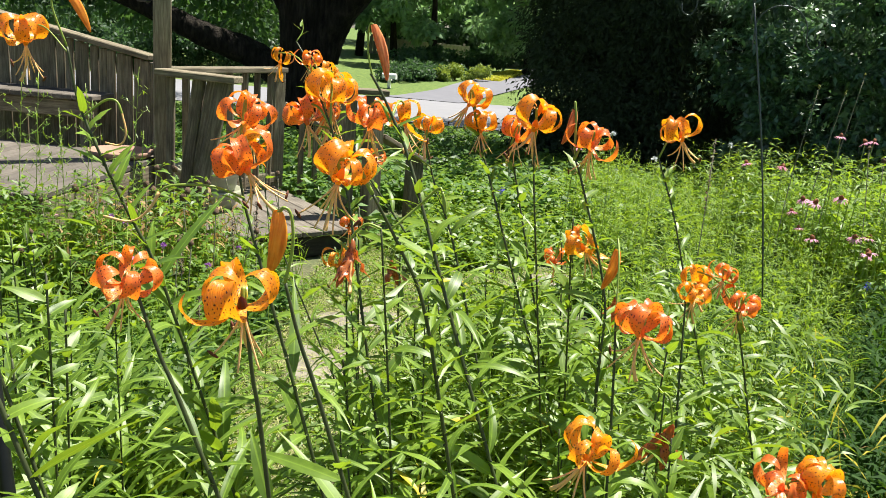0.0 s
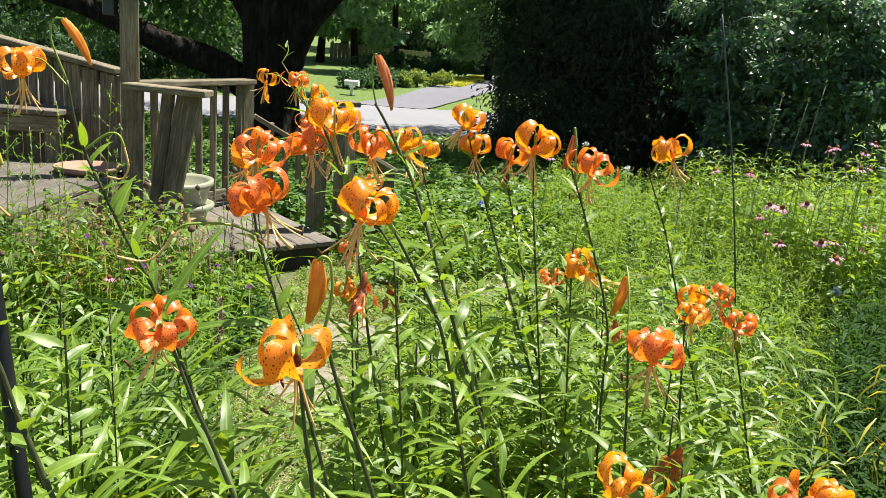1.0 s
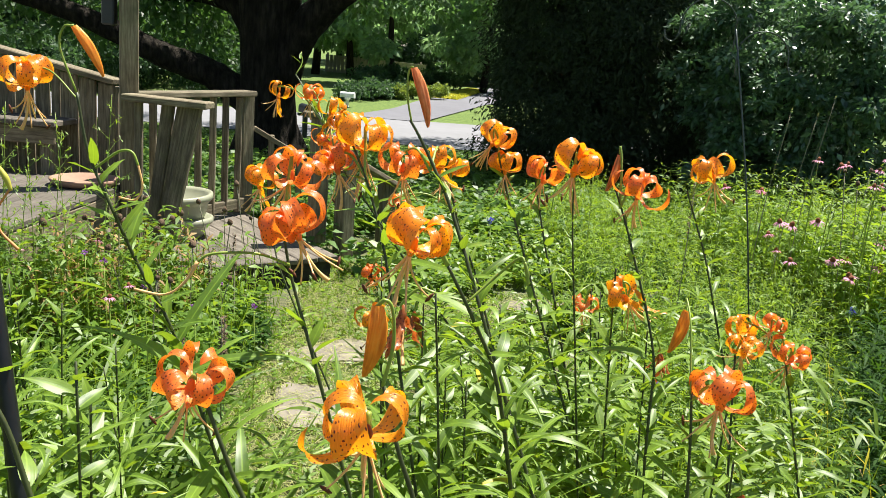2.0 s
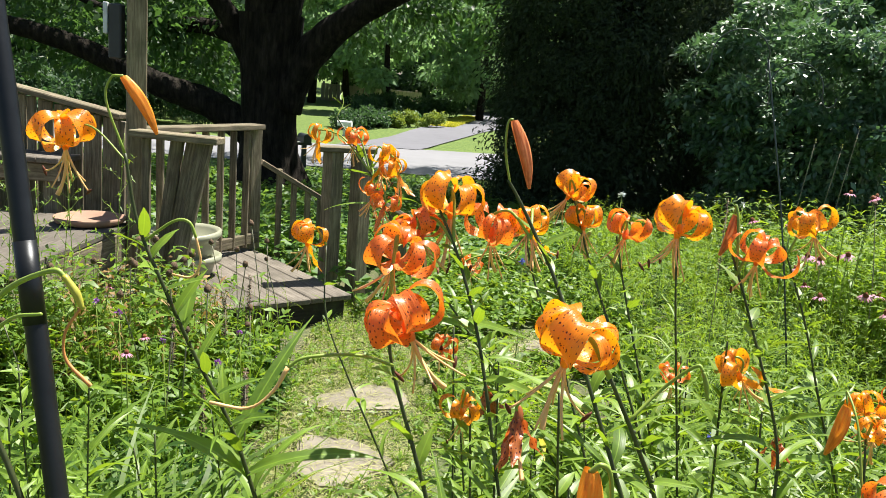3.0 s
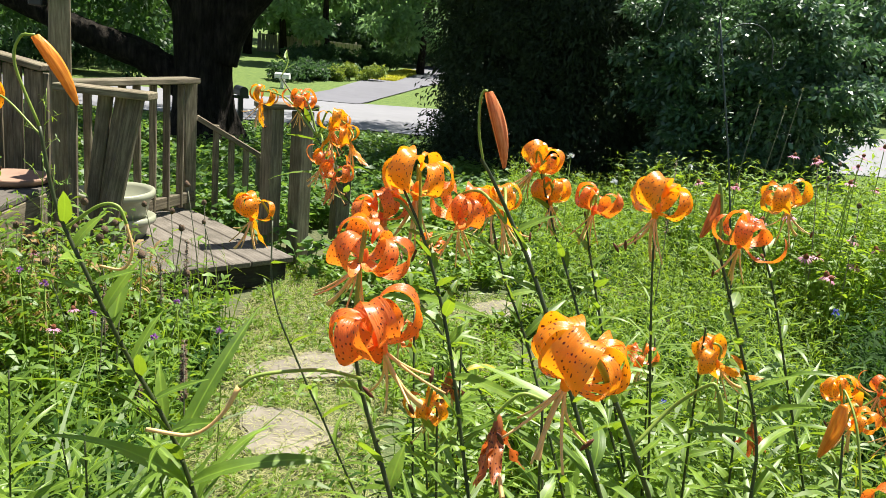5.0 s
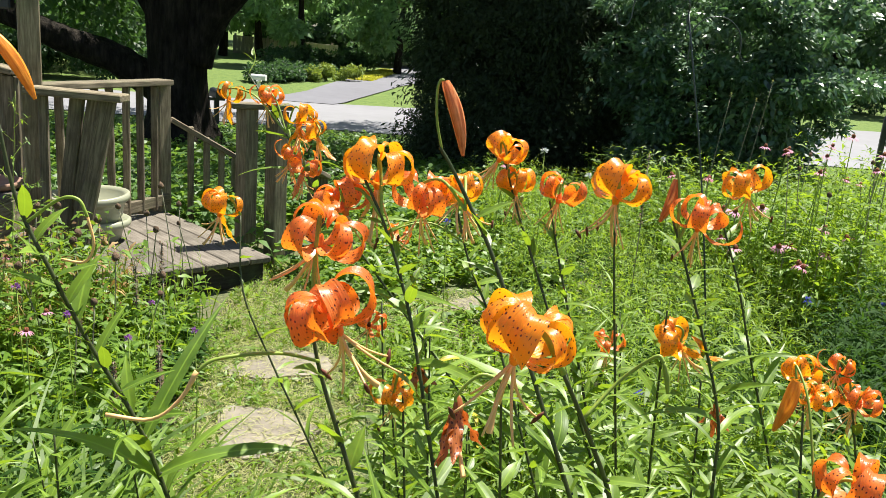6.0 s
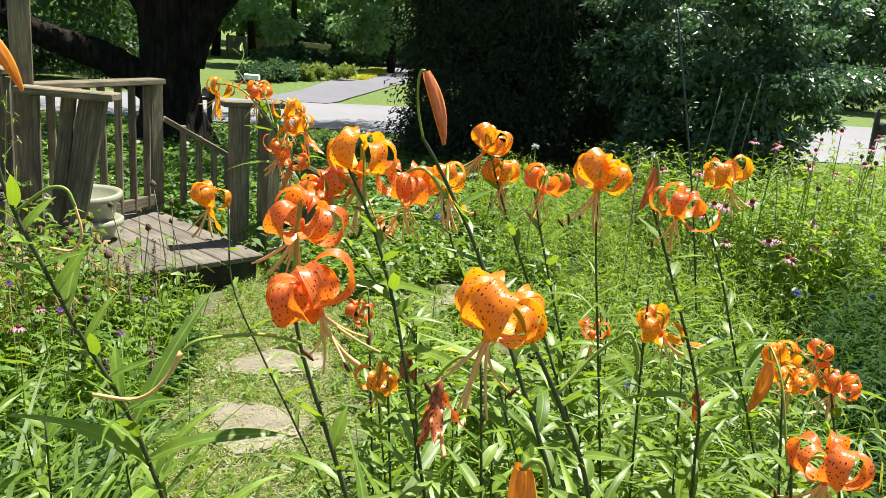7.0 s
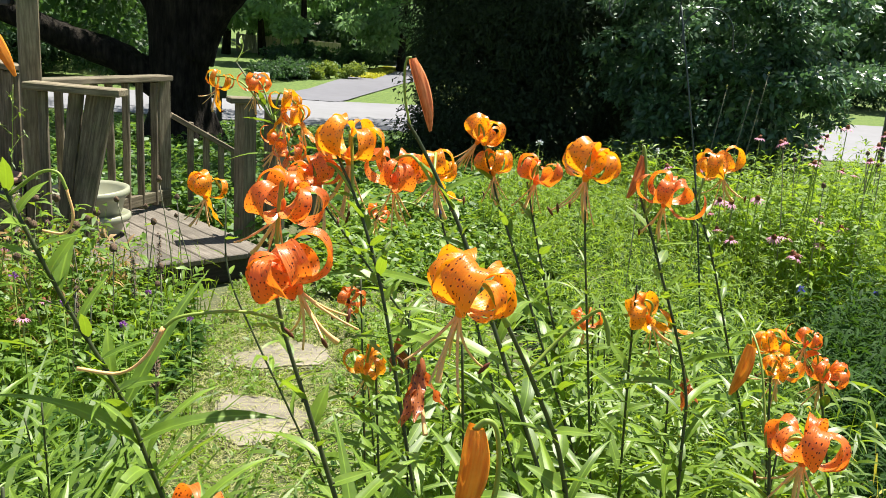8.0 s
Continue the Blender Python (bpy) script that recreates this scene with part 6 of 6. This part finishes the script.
for cx, cy, nn, hh in ((-0.30, 1.06, 46, 0.98), (-0.46, 0.98, 42, 0.96), (-0.60, 1.18, 46, 0.92), (-0.22, 1.26, 34, 0.86), (-0.78, 1.35, 50, 0.88), (-0.48, 1.42, 40, 0.80), (-0.95, 1.62, 44, 0.78), (-0.66, 1.70, 36, 0.70)):
    a = rng.uniform(0, 2 * math.pi, nn)
    el = rng.uniform(1.05, 1.45, nn)
    way = np.stack([np.cos(a) * np.cos(el), np.sin(a) * np.cos(el), np.sin(el)], -1)
    b = np.stack([cx + np.cos(a) * 0.05, cy + np.sin(a) * 0.05, np.zeros(nn)], -1)
    bow = np.linspace(0, 1, 9)
    long = hh * rng.uniform(0.78, 1.12, nn)
    half = rng.uniform(0.0045, 0.008, nn)
    out_ = np.stack([np.cos(a), np.sin(a), np.zeros(nn)], -1)
    p = b[:, None] + way[:, None] * (bow[None, :, None] * long[:, None, None])
    p = p + out_[:, None] * (0.42 * bow[None, :, None] ** 2.4 * long[:, None, None])
    p[..., 2] -= rng.uniform(0.22, 0.5, nn)[:, None] * bow[None] ** 3 * long[:, None]
    side = np.stack([-np.sin(a), np.cos(a), rng.normal(size=nn) * 0.35], -1)
    w = half[:, None] * np.interp(bow, (0, 0.4, 0.75, 1), (0.7, 1.0, 0.8, 0.05))[None]
    v = np.stack([p - side[:, None] * w[..., None], p + side[:, None] * w[..., None]], 2).reshape(nn, 18, 3) - np.array([cx, cy, 0])
    i = np.arange(8) * 2
    q = np.stack([i, i + 1, i + 3, i + 2], -1)
    tuft = thing("grass_clump", (cx, cy, 0), "clump of long arching grass-like leaves beside the path", "plant", "arching grass clumps")
    for k in range(nn):
        part("leaf", grid_mesh("leaf", v[k], q, M_ARCH), tuft)


# ---- coneflowers and small flowers ----
def cone_meshes(dry=False):
    v, q = lathe([(0.0005, 0.030), (0.007, 0.028), (0.013, 0.021), (0.0165, 0.011), (0.016, 0.002), (0.010, -0.004), (0.0005, -0.005)], 12)
    v = v * (1 + 0.12 * rng.normal(size=(len(v), 1)) * 0.6)
    cone = grid_mesh("cone", v, q, M_SEED if dry else M_CONE)
    n = 13
    a = np.linspace(0, 2 * math.pi, n, endpoint=False) + rng.normal(size=n) * 0.08
    b = np.stack([np.cos(a) * 0.012, np.sin(a) * 0.012, np.zeros(n)], -1)
    way = np.stack([np.cos(a), np.sin(a), np.full(n, 0.05)], -1)
    petals = grid_mesh("ray_petals", *blades(b, way, rng.uniform(0.036, 0.046, n), 0.011, 0.5, 3, None, 0.6, 0.6), M_CONE_PETAL)
    return cone, petals


CONES = [cone_meshes() for k in range(3)]
SEEDS = [cone_meshes(True)[0] for k in range(3)]
STEM_LEAF = leaf_mesh("leaf", 0.09, 0.024, 0.6, 0.25, bpy.data.materials["broad_leaf"], 5)


def coneflower(x, y, z, dry=False, size=1.0):
    g = float(land(x, y))
    foot = (x + random.uniform(-0.08, 0.08), y + random.uniform(-0.08, 0.08), g)
    ob = thing("dry_coneflower" if dry else "coneflower", foot, "bare brown coneflower seed head on a dry stem" if dry else "pink coneflower with drooping petals and an orange-brown cone",
               "coneflower", "spent coneflowers" if dry else "pink coneflowers")
    rel = Vector((x, y, z)) - Vector(foot)
    v, q = tube(curve_through([(0, 0, -0.02), (rel.x * 0.3, rel.y * 0.2, rel.z * 0.5), tuple(rel)], 4), (0.0032, 0.0024), 6)
    part("stem", grid_mesh("stem", v, q, M_STALK if dry else M_PEDICEL), ob)
    m = Matrix.Translation(rel) @ pose(0, 0, 0, random.uniform(-22, 22), random.uniform(-22, 22), random.uniform(0, 360)) @ Matrix.Scale(size, 4)
    if dry:
        part("seed_head", random.choice(SEEDS), ob, "dark spiky seed head", m)
    else:
        c, p_ = random.choice(CONES)
        part("cone", c, ob, "orange-brown cone", m)
        part("ray_petals", p_, ob, "drooping pink petals", m)
    for k in range(4):
        f = 0.15 + 0.17 * k
        part("leaf", STEM_LEAF, ob, "", Matrix.Translation((rel.x * f * 0.5, rel.y * f * 0.4, rel.z * f)) @ pose(0, 0, 0, 0, random.uniform(-40, 0), random.uniform(0, 360)))
    return ob


for x, y, z in ((2.14, 5.0, 0.55), (2.01, 5.0, 0.48), (2.04, 4.9, 0.40), (2.21, 4.2, 0.43), (2.27, 4.6, 0.43), (2.10, 4.8, 0.36), (2.05, 4.95, 0.57), (2.13, 4.0, 0.46),
                (2.22, 4.8, 0.62), (2.38, 4.7, 0.42), (2.40, 4.3, 0.47), (2.55, 4.4, 0.55), (2.62, 4.8, 0.52), (2.75, 4.2, 0.50), (2.9, 4.5, 0.44), (2.05, 4.5, 1.05), (2.22, 4.6, 1.02),
                (2.41, 5.0, 1.00), (2.33, 4.4, 0.94), (2.5, 4.7, 0.92), (2.62, 4.5, 0.88), (1.62, 4.7, 0.83), (1.80, 4.6, 0.84), (2.75, 4.9, 0.85), (2.42, 4.5, 1.08), (2.58, 4.6, 1.13), (2.30, 4.3, 1.04), (2.72, 4.5, 1.05), (2.86, 4.7, 1.10), (2.5, 4.15, 1.0), (0.62, 4.4, 0.86), (2.5, 3.7, 0.50)):
    coneflower(x, y, z + (0.04 if z < 0.8 else 0.0), False, random.uniform(0.72, 0.98) if z < 0.8 else random.uniform(0.55, 0.75))
for k in range(30):
    y = random.uniform(2.6, 4.3)
    x = -0.62 - 0.1 * y + random.uniform(-1.35, 0.12)
    if on_deck(np.array(x), np.array(y)):
        y = 2.9
    coneflower(x, y, random.uniform(0.38, 0.66), True, random.uniform(0.55, 0.85))
for k in range(16):
    coneflower(random.uniform(-1.75, -0.95), random.uniform(3.0, 3.75), random.uniform(0.52, 0.74), True, random.uniform(0.75, 1.0))
for x, y, z in ((-0.98, 2.5, 0.55), (-1.3, 2.9, 0.6), (-0.9, 2.2, 0.6), (-1.7, 3.0, 0.5)):
    coneflower(x, y, z, False, 0.42)
for x, y in ((2.45, 4.9), (2.6, 5.1), (2.85, 4.7), (3.0, 5.0), (2.7, 4.4), (2.38, 4.35), (2.52, 4.2), (2.75, 4.65), (2.95, 4.4), (3.1, 4.7), (2.3, 4.75), (3.2, 5.2)):
    coneflower(x, y, random.uniform(0.8, 1.0), True, random.uniform(0.6, 0.85))


def floret(name, x, y, z, mat, label, category, group, r=0.016):
    g = float(land(x, y))
    ob = thing(name, (x, y, g), label, category, group)
    v, q = tube([(0, 0, -0.02), (0.01, 0, (z - g) * 0.6), (0, 0, z - g)], (0.0022, 0.0016), 6)
    part("stem", grid_mesh("stem", v, q, M_PEDICEL), ob)
    n = 34
    d = unit(rng.normal(size=(n, 3)) + np.array([0, 0, 0.7]))
    vq = blades(np.zeros((n, 3)) + d * r * 0.25, d, r * rng.uniform(0.7, 1.2, n), r * 0.4, 0.1, 2, rng.uniform(0, 3, n), 0.6, 0.4)
    part("flower_head", grid_mesh("flower_head", *vq, mat), ob, "", Matrix.Translation((0, 0, z - g)))
    return ob


for x, y, z in ((-0.62, 2.2, 0.60), (-0.83, 2.3, 0.62), (-1.02, 2.4, 0.66), (-0.52, 2.5, 0.52), (-1.25, 2.7, 0.60), (-0.75, 2.8, 0.50)):
    floret("purple_flower", x, y, z, M_PURPLE, "small ragged purple flower head in the weeds", "flower", "purple flowers", 0.012)
for x, y, z, r in ((2.08, 3.79, 0.39, 0.02), (2.4, 3.7, 0.42, 0.016), (0.95, 2.6, 0.36, 0.016), (1.05, 2.2, 0.40, 0.014), (0.28, 3.2, 0.78, 0.014)):
    floret("blue_flower", x, y, z, M_BLUE, "small bright blue flower in the meadow", "flower", "blue flowers", r)


def spike(x, y, h, label):
    ob = thing("seed_spike", (x, y, 0), label, "seed spike", "dark seed spikes")
    v, q = tube([(0, 0, -0.02), (0.004, 0, h * 0.6), (0, 0, h)], (0.003, 0.002), 6)
    part("stalk", grid_mesh("stalk", v, q, M_STALK), ob)
    n = 160
    f = rng.random(n)
    a = rng.uniform(0, 6.28, n)
    b = np.stack([np.cos(a) * 0.003, np.sin(a) * 0.003, h * (0.62 + 0.38 * f)], -1)
    way = np.stack([np.cos(a), np.sin(a), rng.uniform(0.2, 1, n)], -1)
    part("seed_head", grid_mesh("seed_head", *blades(b, way, 0.016 * (1.15 - 0.6 * f), 0.007, 0.1, 2), M_SEED), ob)


for x, y, h in ((-0.92, 3.45, 0.56), (-0.98, 3.3, 0.50), (-0.60, 2.4, 0.5), (-0.72, 2.35, 0.46), (-0.66, 2.6, 0.44), (-1.05, 2.9, 0.5)):
    spike(x, y, h, "dark brown dried flower spike")
for x, y, h, dx in ((2.05, 5.4, 1.28, 0.10), (2.20, 5.4, 1.26, 0.12), (2.33, 5.5, 1.38, 0.12)):
    ob = thing("dry_stalk", (x, y, 0), "tall thin dry bare stalk", "plant", "dry stalks")
    v, q = tube(curve_through([(0, 0, -0.02), (dx * 0.3, 0, h * 0.5), (dx, 0, h)], 5), (0.0035, 0.0022), 6)
    part("stalk", grid_mesh("stalk", v, q, M_STALK), ob)
    n = 20
    b = np.stack([np.full(n, dx), np.zeros(n), h + rng.random(n) * 0.02], -1)
    part("tip", grid_mesh("tip", *blades(b, rng.normal(size=(n, 3)), 0.012, 0.006, 0, 2), M_STRAW), ob)


def feathery_weed(x, y, h, lean):
    """A tall wiry weed with sparse side twigs and tiny leaves."""
    ob = thing("feathery_weed", (x, y, 0), "tall wiry weed with tiny leaves in front of the deck", "weed", "feathery weeds")
    line = curve_through([(0, 0, -0.02), (lean * 0.3, 0, h * 0.5), (lean, 0.02, h)], 6)
    pieces = [tube(line, (0.0024, 0.0011), 6)]
    for k in range(15):
        f = 0.3 + 0.68 * k / 15
        p = np.array([np.interp(f, np.linspace(0, 1, len(line)), line[:, c]) for c in range(3)])
        an, ln = k * 2.4, 0.15 * (1.25 - f)
        pieces.append(tube([p, p + np.array([math.cos(an) * 0.6, math.sin(an) * 0.6, 0.55]) * ln, p + np.array([math.cos(an), math.sin(an), 0.72]) * ln], (0.0011, 0.0006), 5))
    part("stem", grid_mesh("stem", *joined(pieces), M_PEDICEL), ob)
    base, way = [], []
    for v, q in pieces[1:]:
        for f in np.linspace(0.15, 1, 9):
            base.append(v[int(f * (len(v) - 1))])
            way.append(rng.normal(size=3) + np.array([0, 0, 0.6]))
    part("leaves", grid_mesh("leaves", *blades(np.array(base), np.array(way), 0.026, 0.006, 0.2, 2), M_BROAD), ob)


for x, y, h, lean in ((-1.42, 2.9, 1.10, -0.06), (-1.56, 3.0, 1.02, 0.05), (-1.36, 3.05, 1.18, 0.04), (-1.66, 2.9, 0.98, -0.05), (-1.28, 2.95, 0.92, 0.03), (-1.75, 3.05, 0.85, 0.06),
                      (-1.84, 2.95, 1.12, 0.04), (-1.95, 3.0, 1.20, -0.05), (-2.05, 2.9, 1.05, 0.06), (-2.15, 3.0, 1.16, 0.02), (-1.50, 2.8, 1.0, -0.04), (-1.90, 2.8, 0.94, 0.05), (-1.62, 2.75, 1.14, 0.03), (-2.0, 2.75, 1.0, -0.03)):
    feathery_weed(x, y, h, lean)
for x, y, z, r in ((0.79, 4.2, 0.97, 0.02), (1.03, 4.2, 0.86, 0.018), (1.42, 4.25, 0.97, 0.014)):
    floret("white_flower", x, y, z, M_WHITE, "small white daisy-like flower above the meadow", "flower", "white flowers", r)
spike(1.33, 4.2, 1.0, "slim reddish seed spike above the meadow")


# ---- stepping stones ----
def flagstone(x, y, r, sx, turn):
    n = 22
    a = np.linspace(0, 2 * math.pi, n, endpoint=False) + rng.uniform(-0.09, 0.09, n)
    rad = r * (0.92 + 0.12 * np.sin(2 * a + turn) + 0.13 * np.sin(3 * a + 2.1 * turn) + 0.16 * (rng.random(n) - 0.5))
    bm = bmesh.new()
    top = [bm.verts.new((math.cos(t_) * q_ * sx, math.sin(t_) * q_, 0.035)) for t_, q_ in zip(a, rad)]
    low = [bm.verts.new((math.cos(t_) * q_ * sx * 1.03, math.sin(t_) * q_ * 1.03, -0.02)) for t_, q_ in zip(a, rad)]
    f = bm.faces.new(top)
    bm.faces.new(low[::-1])
    for k in range(n):
        bm.faces.new((top[k], low[k], low[(k + 1) % n], top[(k + 1) % n]))
    bmesh.ops.recalc_face_normals(bm, faces=bm.faces[:])
    bmesh.ops.bevel(bm, geom=list(f.edges), offset=0.009, segments=2, affect="EDGES")
    ob = single("stepping_stone", bm_mesh("stepping_stone", bm, M_STONE), "flat pale irregular stepping stone set in the path", "stone", "stepping stones")
    ob.matrix_basis = pose(x, y, float(land(x, y)) - 0.014, random.uniform(-1.5, 1.5), random.uniform(-1.5, 1.5), turn)


for x, y, r, sx, turn in STONES:
    flagstone(x, y, r, sx, turn)
